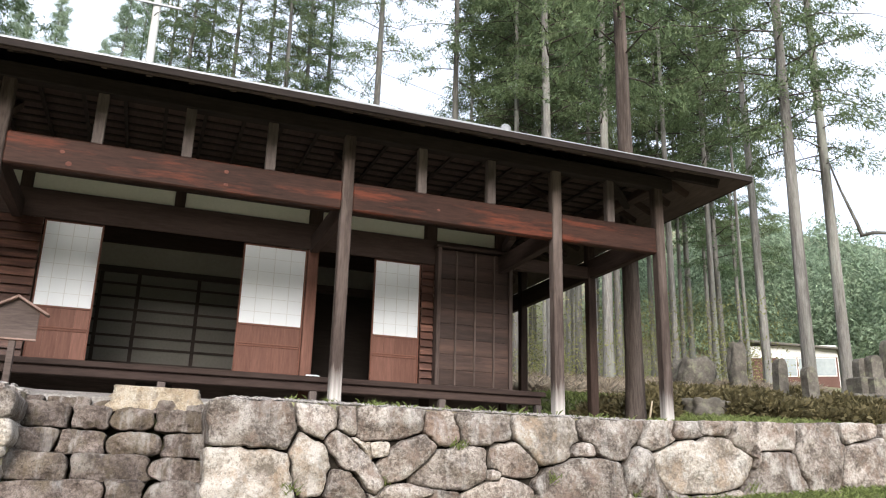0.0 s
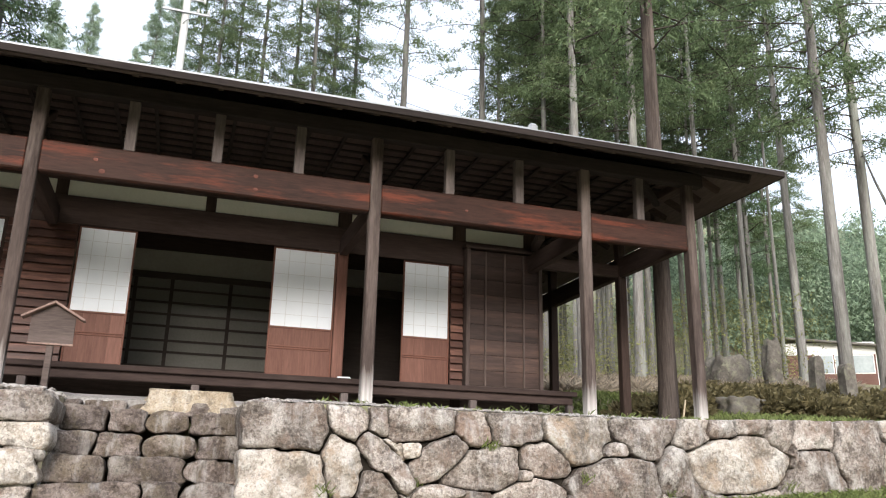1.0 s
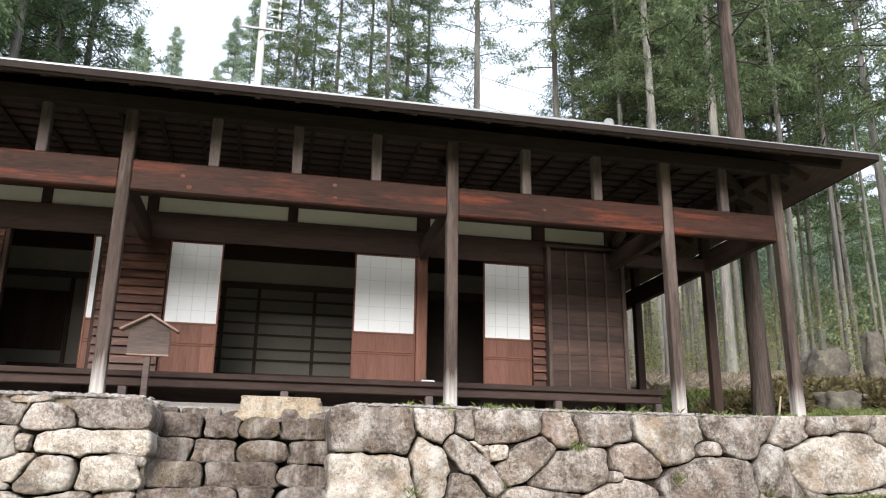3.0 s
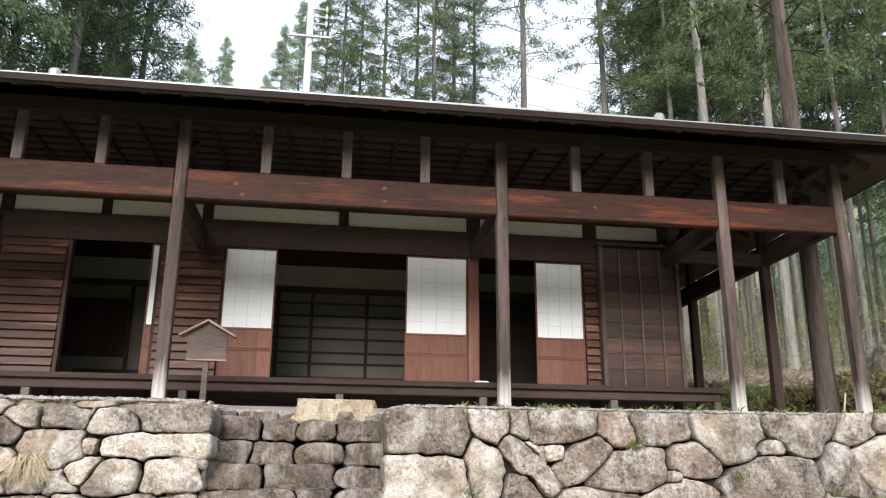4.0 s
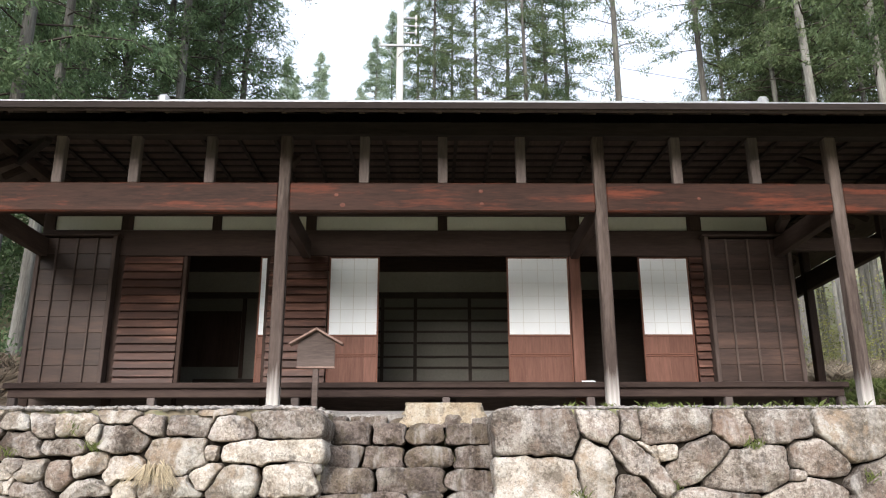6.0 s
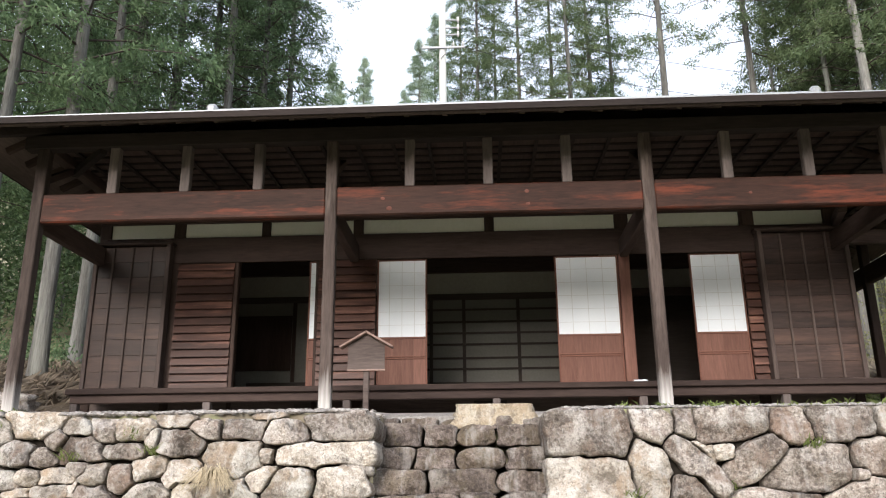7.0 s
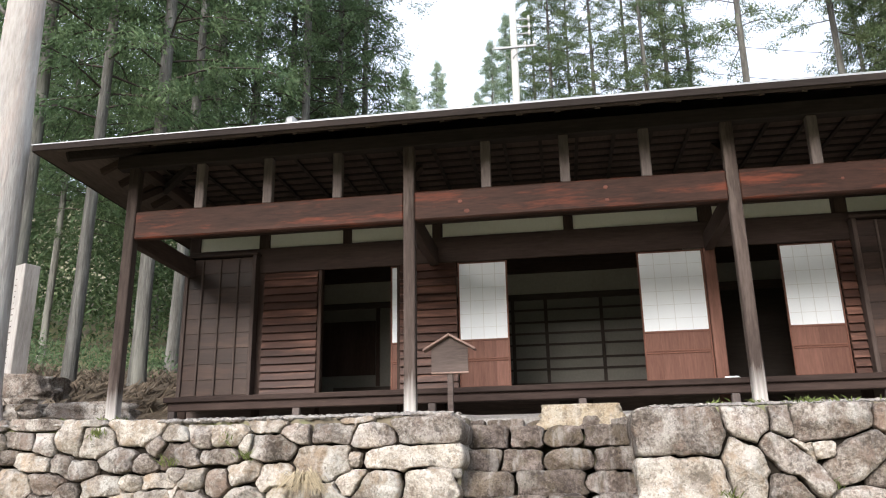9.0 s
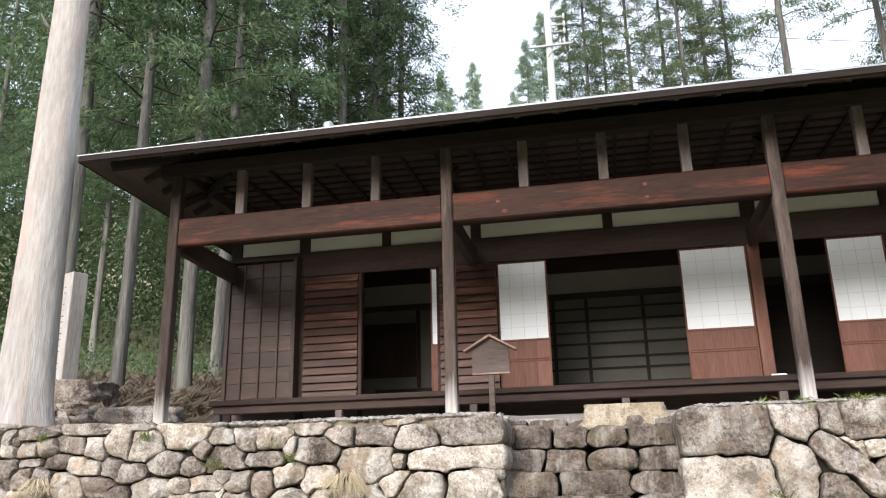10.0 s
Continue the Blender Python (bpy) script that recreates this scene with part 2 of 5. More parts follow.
M["cedar"] = leaves("cedar_leaf", (0.062, 0.096, 0.046), (0.118, 0.162, 0.078), (0.205, 0.245, 0.125))
M["cedar_dark"] = leaves("dark_cedar_leaf", (0.055, 0.098, 0.050), (0.098, 0.150, 0.074), (0.165, 0.22, 0.105))
# paler, greyer copy of the leaf: distance haze is put into its colour
M["cedar_hazed"] = leaves("hazed_leaf", (0.15, 0.215, 0.145), (0.24, 0.315, 0.215), (0.34, 0.41, 0.28))
M["sapling"] = leaves("sapling_leaf", (0.13, 0.145, 0.05), (0.23, 0.235, 0.09), (0.34, 0.32, 0.14))
M["bush"] = leaves("bush_leaf", (0.085, 0.076, 0.036), (0.145, 0.122, 0.062), (0.215, 0.185, 0.098))
M["grass"] = leaves("grass_blade", (0.090, 0.120, 0.036), (0.160, 0.195, 0.066), (0.25, 0.275, 0.115))
M["brush"] = leaves("dry_brush", (0.17, 0.13, 0.095), (0.30, 0.25, 0.19), (0.46, 0.40, 0.32))
M["twig"] = leaves("brown_twig", (0.085, 0.064, 0.046), (0.16, 0.125, 0.092), (0.28, 0.23, 0.175))
M["straw"] = leaves("dry_straw", (0.26, 0.20, 0.12), (0.42, 0.35, 0.24), (0.58, 0.50, 0.38))


# ---------- helpers for meshes ----------
def bevelled_box(bm, x0, x1, y0, y1, z0, z1, bev=0.006, m=None):
    r = bmesh.ops.create_cube(bm, size=1)
    mat4 = Matrix.Translation(((x0 + x1) / 2, (y0 + y1) / 2, (z0 + z1) / 2)) @ Matrix.Diagonal((abs(x1 - x0), abs(y1 - y0), abs(z1 - z0), 1))
    bmesh.ops.transform(bm, matrix=(m or Matrix()) @ mat4, verts=r["verts"])
    if bev:
        edges = list({e for v in r["verts"] for e in v.link_edges})
        bmesh.ops.bevel(bm, geom=edges, offset=bev, segments=1, affect="EDGES")


def box(x0, x1, y0, y1, z0, z1, bev=0.006, m=None):
    bm = bmesh.new()
    bevelled_box(bm, x0, x1, y0, y1, z0, z1, bev, m)
    return bm


def bar_between(a, b, w, h, bev=0.006):
    """A squared timber from a to b."""
    a, b = Vector(a), Vector(b)
    q = (b - a).to_track_quat("Y", "Z").to_matrix().to_4x4()
    L = (b - a).length
    return box(-w / 2, w / 2, 0, L, -h / 2, h / 2, bev, Matrix.Translation(a) @ q)


def part(name, bm, material, parent, label="", smooth=False, kind=""):
    me = bm if isinstance(bm, bpy.types.Mesh) else bpy.data.meshes.new(name)
    if not isinstance(bm, bpy.types.Mesh):
        bm.to_mesh(me)
        bm.free()
    if material and not me.materials:
        me.materials.append(material)
    if smooth:
        me.polygons.foreach_set("use_smooth", [True] * len(me.polygons))
    ob = new(name, me)
    ob.parent = parent
    return tagged(ob, label, "", "", kind)


def thing(name, loc, label, category, group="", kind=""):
    ob = new(name)
    ob.empty_display_size = 0.2
    ob.location = loc
    return tagged(ob, label, category, group, kind)


def raw_mesh(name, verts, faces, material, smooth=False):
    me = bpy.data.meshes.new(name)
    me.from_pydata([tuple(v) for v in verts], [], [tuple(f) for f in faces])
    me.materials.append(material)
    if smooth:
        me.polygons.foreach_set("use_smooth", [True] * len(me.polygons))
    me.update()
    return me


def quads_mesh(name, V, material):
    """V: an array of n x 4 x 3 corners."""
    n = len(V)
    me = bpy.data.meshes.new(name)
    me.vertices.add(n * 4)
    me.vertices.foreach_set("co", V.reshape(-1).astype(np.float32))
    me.loops.add(n * 4)
    me.loops.foreach_set("vertex_index", np.arange(n * 4, dtype=np.int32))
    me.polygons.add(n)
    me.polygons.foreach_set("loop_start", np.arange(0, n * 4, 4, dtype=np.int32))
    me.materials.append(material)
    me.update(calc_edges=True)
    return me


# ---------- ground: one sheet, with the terrace and the hill ----------
STEP_L, STEP_R = -1.03, 0.62
YF = 7.6


def sstep(a, b, v):
    u = min(1.0, max(0.0, (v - a) / (b - a)))
    return u * u * (3 - 2 * u)


def upper(x, y):
    """The terrace and the rising wood behind it."""
    z = -0.14 + 0.14 * sstep(7.6, 9.2, y)
    z -= 0.09 * sstep(-1.3, -1.0, x) * sstep(0.9, 0.6, x) * sstep(9.5, 9.1, y)
    left, right = max(0.0, -x - 6.0), max(0.0, x - 6.9)
    out = min(1.0, max(left, right, max(0.0, y - 18.9)) / 1.5)
    z += out * (0.15 * max(0.0, y - 9.8) + 0.11 * min(left, 14) * sstep(8.5, 11, y) + 0.05 * min(right, 20) * sstep(8.5, 12, y))
    z += 0.22 * max(0.0, y - 30) + 0.10 * max(0.0, y - 75)
    z += 0.06 * noise.noise(Vector((x * 0.5, y * 0.5, 0))) * min(1, out)
    return z


def lower(x, y):
    return -2.35 + 1.0 * min(1.0, max(-1.0, y / 7.6)) + 0.068 * max(-12, min(12, x)) + 0.02 * noise.noise(Vector((x, y, 3)))


def ground_z(x, y):
    if STEP_L - 0.02 < x < STEP_R + 0.02 and y < 8.9:
        return min(lower(x, 7.5) - 0.25 + max(0, y - 7.5) * 0.75, -0.32) if y > 7.5 else lower(x, y)
    return upper(x, y) if y > 7.72 else lower(x, y)


xs = sorted({*np.round(np.arange(-14, 20.01, 0.4), 2), STEP_L - 0.021, STEP_L - 0.019, STEP_R + 0.019, STEP_R + 0.021,
             *(s * v for v in (26, 34, 45, 60, 90, 140, 220, 400, 900, 3000) for s in (-1, 1))})
ys = sorted({*np.round(np.arange(-4, 24.01, 0.4), 2), 7.5, 7.71, 7.73, 8.89, 8.91,
             *(27, 31, 36, 42, 50, 60, 75, 95, 130, 180, 260, 400, 1000, 3000, -10, -30, -100, -400, -3000)})
gv = [(x, y, ground_z(x, y) if y < 300 else ground_z(x, 300)) for y in ys for x in xs]
nx = len(xs)
gf = [(j * nx + i, j * nx + i + 1, (j + 1) * nx + i + 1, (j + 1) * nx + i) for j in range(len(ys) - 1) for i in range(nx - 1)]
M["ground"] = surface("ground", [(0.38, (0.12, 0.10, 0.072)), (0.47, (0.21, 0.18, 0.13)), (0.54, (0.19, 0.20, 0.10)), (0.64, (0.29, 0.28, 0.16))],
                      (1, 1, 1), 0.6, 9.0, 0.95, 0.8, 0.04, 0.1, (0.22, 0.18, 0.13), 0.7)
ground = new("ground", raw_mesh("ground", gv, gf, M["ground"], True))
tagged(ground, "grassy soil terrace rising to a wooded hillside", "ground", "", "structure")

gx = [v for v in xs if -7.6 < v < 7.4]
gy = [v for v in ys if 7.72 < v < 11.2]
bv = [(x, y, (ground_z(x, y) + 0.012) if not (STEP_L - 0.03 < x < STEP_R + 0.03 and y < 8.9) else ground_z(x, y) - 0.05) for y in gy for x in gx]
bf = [(j * len(gx) + i, j * len(gx) + i + 1, (j + 1) * len(gx) + i + 1, (j + 1) * len(gx) + i) for j in range(len(gy) - 1) for i in range(len(gx) - 1)]
M["gravel_bed"] = surface("gravel_bed", [(0.35, (0.15, 0.135, 0.12)), (0.5, (0.27, 0.25, 0.23)), (0.62, (0.41, 0.385, 0.36))], (1, 1, 1), 1.5, 45, 0.95, 0.8, 0.02, 0.1)
tagged(new("terrace_gravel", raw_mesh("terrace_gravel", bv, bf, M["gravel_bed"], True)), "pale gravel strewn over the terrace before the house", "gravel", "", "structure")

# ---------- farmhouse ----------
YP, YW, YV, YE = 9.2, 11.1, 10.4, 8.28
XE0, XE1, ZE = -6.37, 7.58, 3.285
XW0, XW1 = -5.6, 5.15
RIDGE_Y, SLOPE = 13.5, 0.489
house = thing("farmhouse", (0, 0, 0), "old dark timber farmhouse with paper sliding doors and metal roof", "house")


def hp(name, bm, mat, label="", parent=None):
    return part(name, bm, mat, parent or house, label)


# eave posts with bleached feet
POSTS = [-5.5, -1.79, 2.08, 5.0, 6.66]
for x in POSTS:
    hp("eave_post", box(x - 0.07, x + 0.07, YP - 0.07, YP + 0.07, -0.03, 3.345, 0.012), M["post"], "weathered square post with a bleached foot")
for y in (11.1, 13.6):
    hp("eave_post", box(6.59, 6.73, y - 0.07, y + 0.07, -0.05, 3.345, 0.012), M["dark_z"], "dark side post")
KNOTS = ((-1.15, 2.56, 0.022), (-1.07, 2.43, 0.028), (0.61, 2.61, 0.024), (0.62, 2.45, 0.020), (3.28, 2.52, 0.018))
M["knot"] = wood("knot_wood", (0.060, 0.024, 0.018), (0.17, 0.070, 0.052), "z", 0.6, 0.1)
# great beams between the posts, one to a bay
for a, b in zip(POSTS, POSTS[1:]):
    hp("cross_beam", box(a + 0.068, b - 0.068, YP - 0.062, YP + 0.062, 2.35, 2.725, 0.018), M["beam"], "heavy red-brown beam")
for x, z, r in KNOTS:
    bm = bmesh.new()
    bmesh.ops.create_uvsphere(bm, u_segments=12, v_segments=8, radius=1)
    bmesh.ops.transform(bm, matrix=Matrix.Translation((x, YP - 0.060, z)) @ Matrix.Diagonal((r * 1.3, 0.008, r, 1)), verts=bm.verts)
    hp("knot", bm, M["knot"], "pale pinkish knot")
for y0, y1 in ((YP + 0.07, 11.03), (11.17, 13.53), (13.67, 16.4)):
    hp("side_beam", box(6.60, 6.72, y0, y1, 2.42, 2.74, 0.015), M["dark_y"], "dark side beam")
# short struts on the beams
for a, b, n in ((POSTS[0], POSTS[1], 3), (POSTS[1], POSTS[2], 3), (POSTS[2], POSTS[3], 2), (POSTS[3], POSTS[4], 1)):
    for k in range(1, n + 1):
        x = a + (b - a) * k / (n + 1) + (0.03 if n == 1 else 0)
        hp("strut", box(x - 0.06, x + 0.06, YP - 0.055, YP + 0.055, 2.72, 3.345, 0.01), M["strut"], "short weathered strut")
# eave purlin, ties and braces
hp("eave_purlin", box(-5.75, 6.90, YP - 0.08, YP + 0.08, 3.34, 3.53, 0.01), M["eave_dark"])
hp("side_purlin", box(6.58, 6.74, YP + 0.09, 17.5, 3.34, 3.53, 0.01), M["dark_y"])
hp("side_purlin", box(-5.58, -5.42, YP + 0.09, 17.5, 3.34, 3.53, 0.01), M["dark_y"])
for x in POSTS[:4]:
    hp("tie_beam", box(x - 0.06, x + 0.06, YP + 0.065, YW - 0.02, 2.30, 2.56, 0.01), M["dark_y"])
    hp("brace", bar_between((x, YP + 0.05, 2.95), (x, YP + 0.75, 3.38), 0.09, 0.09), M["dark_y"])
hp("tie_beam", box(5.06, 6.60, 11.05, 11.15, 2.42, 2.62, 0.01), M["dark_x"])
for x in (POSTS[0], POSTS[4]):
    s = -1 if x < 0 else 1
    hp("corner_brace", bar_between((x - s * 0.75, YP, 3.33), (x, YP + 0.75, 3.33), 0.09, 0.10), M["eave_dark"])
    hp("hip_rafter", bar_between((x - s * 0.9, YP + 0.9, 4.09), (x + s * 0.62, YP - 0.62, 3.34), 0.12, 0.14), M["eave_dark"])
hp("knee_brace", bar_between((4.45, YP + 0.2, 2.40), (5.10, YW - 0.05, 2.75), 0.10, 0.12), M["dark_y"])

# roof: hipped skirt and gabled top, one sheet with thickness
BACK = 2 * RIDGE_Y - YE
GX0, GX1 = -4.92, 6.18


def roof_sheet(dz, grow=0.0):
    """The skin of the roof, dz above its lower face."""
    x0, x1, y0, y1 = XE0 - grow, XE1 + grow, YE - grow, BACK + grow
    z0 = ZE + dz - grow * SLOPE

    def zr(d):
        return z0 + SLOPE * d
    zg = zr(GX0 - x0)
    zg1 = zr(x1 - GX1)
    v = [(x0, y0, z0), (x1, y0, z0), (x1, y1, z0), (x0, y1, z0),
         (GX0, y0 + GX0 - x0, zg), (GX1, y0 + x1 - GX1, zg1), (GX1, y1 - (x1 - GX1), zg1), (GX0, y1 - (GX0 - x0), zg),
         (GX0, RIDGE_Y, zr(RIDGE_Y - y0)), (GX1, RIDGE_Y, zr(RIDGE_Y - y0))]
    f = [(0, 1, 5, 9, 8, 4), (2, 3, 7, 8, 9, 6), (3, 0, 4, 7), (1, 2, 6, 5), (4, 8, 7), (5, 6, 9)]
    return v, f


v0, f0 = roof_sheet(0.0)
v1, f1 = roof_sheet(0.085)
rv = v0 + v1
rf = [tuple(reversed(f)) for f in f0] + [tuple(i + 10 for i in f) for f in f1] + [(a, b, b + 10, a + 10) for a, b in ((0, 1), (1, 2), (2, 3), (3, 0))]
part("roof", raw_mesh("roof", rv, rf, M["deck"]), None, house, "low hipped roof deck of dark boards")
v2, f2 = roof_sheet(0.089, 0.03)
v3, f3 = roof_sheet(0.102, 0.03)
rv = v2 + v3
rf = [tuple(reversed(f)) for f in f2] + [tuple(i + 10 for i in f) for f in f3] + [(a, b, b + 10, a + 10) for a, b in ((0, 1), (1, 2), (2, 3), (3, 0))]
part("roof_sheet", raw_mesh("roof_sheet", rv, rf, M["metal"]), None, house, "pale grey metal roof sheet")
hp("eave_fascia", box(XE0 - 0.01, XE1 + 0.01, YE - 0.028, YE - 0.004, ZE - 0.004, ZE + 0.084, 0.004), M["eave_dark"], "dark eave board")
for x, s in ((XE0, -1), (XE1, 1)):
    hp("eave_fascia", box(min(x + s * 0.004, x + s * 0.028), max(x + s * 0.004, x + s * 0.028), YE, BACK, ZE - 0.004, ZE + 0.084, 0.004), M["eave_dark"], "dark eave board")
zridge = ZE + 0.085 + SLOPE * (RIDGE_Y - YE)
ridge_cap = hp("ridge_cap", box(GX0 - 0.02, GX1 + 0.02, RIDGE_Y - 0.16, RIDGE_Y + 0.16, zridge - 0.08, zridge + 0.075, 0.03), M["metal"], "pale ridge cap")
for x in (GX0, GX1):
    hp("ridge_end", box(x - 0.10, x + 0.10, RIDGE_Y - 0.2, RIDGE_Y + 0.2, zridge - 0.1, zridge + 0.17, 0.05), M["metal"], "pale ridge end piece", ridge_cap)

# rafters and cross laths under the front eave and the side eaves
zr = lambda y: ZE + SLOPE * (y - YE)
x = XE0 + 0.95
while x < XE1 - 0.9:
    hp("rafter", bar_between((x, YE + 0.35, zr(YE + 0.35) - 0.03), (x, YW + 0.1, zr(YW + 0.1) - 0.03), 0.06, 0.055, 0), M["deck"])
    x += 0.46
for k in range(7):
    y = YE + 0.12 + 0.42 * k
    hp("lath", box(XE0 + (y - YE) + 0.05, XE1 - (y - YE) - 0.05, y - 0.03, y + 0.03, zr(y) - 0.022, zr(y) - 0.001, 0), M["deck"])
for sx, s in ((XE0, 1), (XE1, -1)):
    for k in range(16):
        y = YE + 1.0 + 0.46 * k
        hp("rafter", bar_between((sx + s * 0.3, y, zr(YE + 0.3) - 0.045), (sx + s * min(2.3, 0.03 + y - YE), y, zr(YE + min(2.3, y - YE)) - 0.045), 0.065, 0.08, 0), M["dark_x"])

# boarded ceiling over the veranda: boards on a grid of laths and rafters
def veranda_ceiling(x0, x1, y0, y1, z0, rise):
    lid = hp("veranda_ceiling", box(x0, x1, 0, y1 - y0, 0.03, 0.05, 0, Matrix.Translation((0, y0, z0)) @ Matrix.Rotation(math.atan(rise), 4, "X")), M["dark_y"], "dark boarded ceiling over the veranda")
    y = y0 + 0.12
    while y < y1 - 0.05:
        z = z0 + rise * (y - y0)
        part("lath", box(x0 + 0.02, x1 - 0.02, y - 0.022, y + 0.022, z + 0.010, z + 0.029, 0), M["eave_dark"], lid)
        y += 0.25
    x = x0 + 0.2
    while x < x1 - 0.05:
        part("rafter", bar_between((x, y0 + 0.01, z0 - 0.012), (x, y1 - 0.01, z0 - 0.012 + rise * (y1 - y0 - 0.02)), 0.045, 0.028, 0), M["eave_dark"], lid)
        x += 0.46


veranda_ceiling(-5.40, 6.56, YP + 0.09, YW - 0.03, 3.40, 0.03)
veranda_ceiling(XW1 + 0.32, 6.56, YW + 0.02, 17.2, 3.455, 0.0)

# ---------- front wall ----------
FLOOR = 0.47
for x, w in ((-5.56, 0.12), (-4.44, 0.12), (-3.52, 0.06), (-2.33, 0.05), (-1.74, 0.14), (2.08, 0.16), (3.84, 0.15), (5.10, 0.12)):
    hp("wall_post", box(x - w / 2, x + w / 2, YW - 0.01, YW + 0.12, 0.1, 2.42 if w < 0.1 else 3.6, 0.008), M["koshi"] if abs(x - 2.08) < 0.01 else M["dark_z"])
hp("head_beam", box(XW0, XW1, YW - 0.035, YW - 0.012, 2.34, 2.73, 0.008), M["dark_x"], "dark lintel beam")
hp("head_beam", box(XW0, XW1, YW - 0.011, YW + 0.13, 2.42, 2.72, 0.008), M["dark_x"])
hp("door_track", box(XW0, XW1, YW - 0.06, YW + 0.13, FLOOR - 0.07, FLOOR + 0.02, 0.006), M["dark_x"])
hp("wall_plate", box(XW0 - 0.3, XW1 + 0.3, YW - 0.02, YW + 0.14, 3.34, 3.60, 0.01), M["dark_x"])
hp("wall_plate", box(XW0, XW1, YW - 0.03, YW + 0.10, 2.955, 3.10, 0.01), M["dark_x"])
PLASTER = ((-5.45, -4.49), (-4.33, -3.18), (-3.05, -1.82), (-1.67, 0.10), (0.24, 1.98), (2.18, 3.81), (3.97, 4.95))
for a, b in PLASTER:
    hp("plaster_panel", box(a - 0.03, b + 0.03, YW + 0.02, YW + 0.08, 2.70, 3.36, 0), M["plaster"], "cream plaster panel")
for a, b in zip(PLASTER, PLASTER[1:]):
    hp("stud", box(a[1], b[0], YW - 0.02, YW + 0.11, 2.731, 2.954, 0.006), M["dark_z"])
hp("stud", box(4.95, 5.15, YW - 0.02, YW + 0.11, 2.731, 2.954, 0.006), M["dark_z"])
hp("stud", box(-5.6, -5.45, YW - 0.02, YW + 0.11, 2.731, 2.954, 0.006), M["dark_z"])


def shoji(x0, x1, name="paper_door"):
    """A sliding door: papered lattice over a boarded foot."""
    y = YW + 0.0
    d = new(name)
    d.parent = house
    d["label"] = "white paper sliding door with brown boarded foot"
    zb, zm, zt = FLOOR + 0.022, 1.18, 2.335
    part("paper", box(x0 + 0.02, x1 - 0.02, y + 0.012, y + 0.016, zm + 0.02, zt - 0.012, 0), M["paper"], d, "taut white paper")
    # thin grey strips stand in for lattice shadows showing through the paper
    for k in range(1, 4):
        xx = x0 + (x1 - x0) * k / 4
        part("muntin", box(xx - 0.004, xx + 0.004, y + 0.0095, y + 0.0118, zm + 0.024, zt - 0.021, 0), M["muntin"], d)
    for k in range(1, 6):
        zz = zm + (zt - zm) * k / 6
        part("muntin", box(x0 + 0.026, x1 - 0.026, y + 0.0100, y + 0.0119, zz - 0.003, zz + 0.003, 0), M["muntin"], d)
    for xx in (x0 + 0.012, x1 - 0.012):
        part("stile", box(xx - 0.012, xx + 0.012, y + 0.004, y + 0.034, zb, zt, 0.003), M["koshi_rail"], d)
    part("top_rail", box(x0 + 0.025, x1 - 0.025, y + 0.004, y + 0.034, zt - 0.02, zt, 0.003), M["koshi_rail"], d)
    for z0, z1 in ((zm - 0.005, zm + 0.022), (0.915, 0.935), (0.885, 0.905), (zb, zb + 0.05)):
        part("rail", box(x0 + 0.025, x1 - 0.025, y + 0.002, y + 0.034, z0, z1, 0.003), M["koshi_rail"], d)
    n = 4
    for k in range(n):
        a, b = x0 + 0.025 + (x1 - x0 - 0.05) * k / n, x0 + 0.025 + (x1 - x0 - 0.05) * (k + 1) / n
        part("foot_board", box(a + 0.0003, b - 0.0003, y + 0.012, y + 0.024, zb + 0.05, zm - 0.006, 0.001), M["koshi"], d)
    return d


for a, b in ((-1.46, -0.74), (1.09, 1.99), (3.0, 3.73), (-2.45, -1.82)):
    shoji(a, b)


def clapboards(x0, x1, y, z0, z1, pitch=0.115):
    """Horizontal boards, each lapping the one below."""
    z = z0
    while z < z1 - 0.02:
        t = min(z + pitch + 0.018, z1)
        bm = bmesh.new()
        vs = [bm.verts.new(c) for c in ((x0, y - 0.072, z), (x1, y - 0.072, z), (x1, y - 0.020, t), (x0, y - 0.020, t),
                                        (x0, y - 0.034, z + 0.004), (x1, y - 0.034, z + 0.004), (x1, y + 0.008, t), (x0, y + 0.008, t))]
        for f in ((0, 1, 2, 3), (7, 6, 5, 4), (0, 4, 5, 1), (3, 2, 6, 7), (0, 3, 7, 4), (1, 5, 6, 2)):
            bm.faces.new([vs[i] for i in f])
        hp("clapboard", bm, M["clap"], "lapped red-brown board")
        z += pitch


clapboards(-4.38, -3.55, YW + 0.02, FLOOR + 0.03, 2.335)
clapboards(-2.30, -1.47, YW - 0.012, FLOOR + 0.03, 2.335)
clapboards(3.74, 3.93, YW + 0.015, FLOOR + 0.03, 2.335)
hp("wall_board", box(-4.38, -3.55, YW + 0.04, YW + 0.07, FLOOR, 2.4, 0), M["dark_z"])


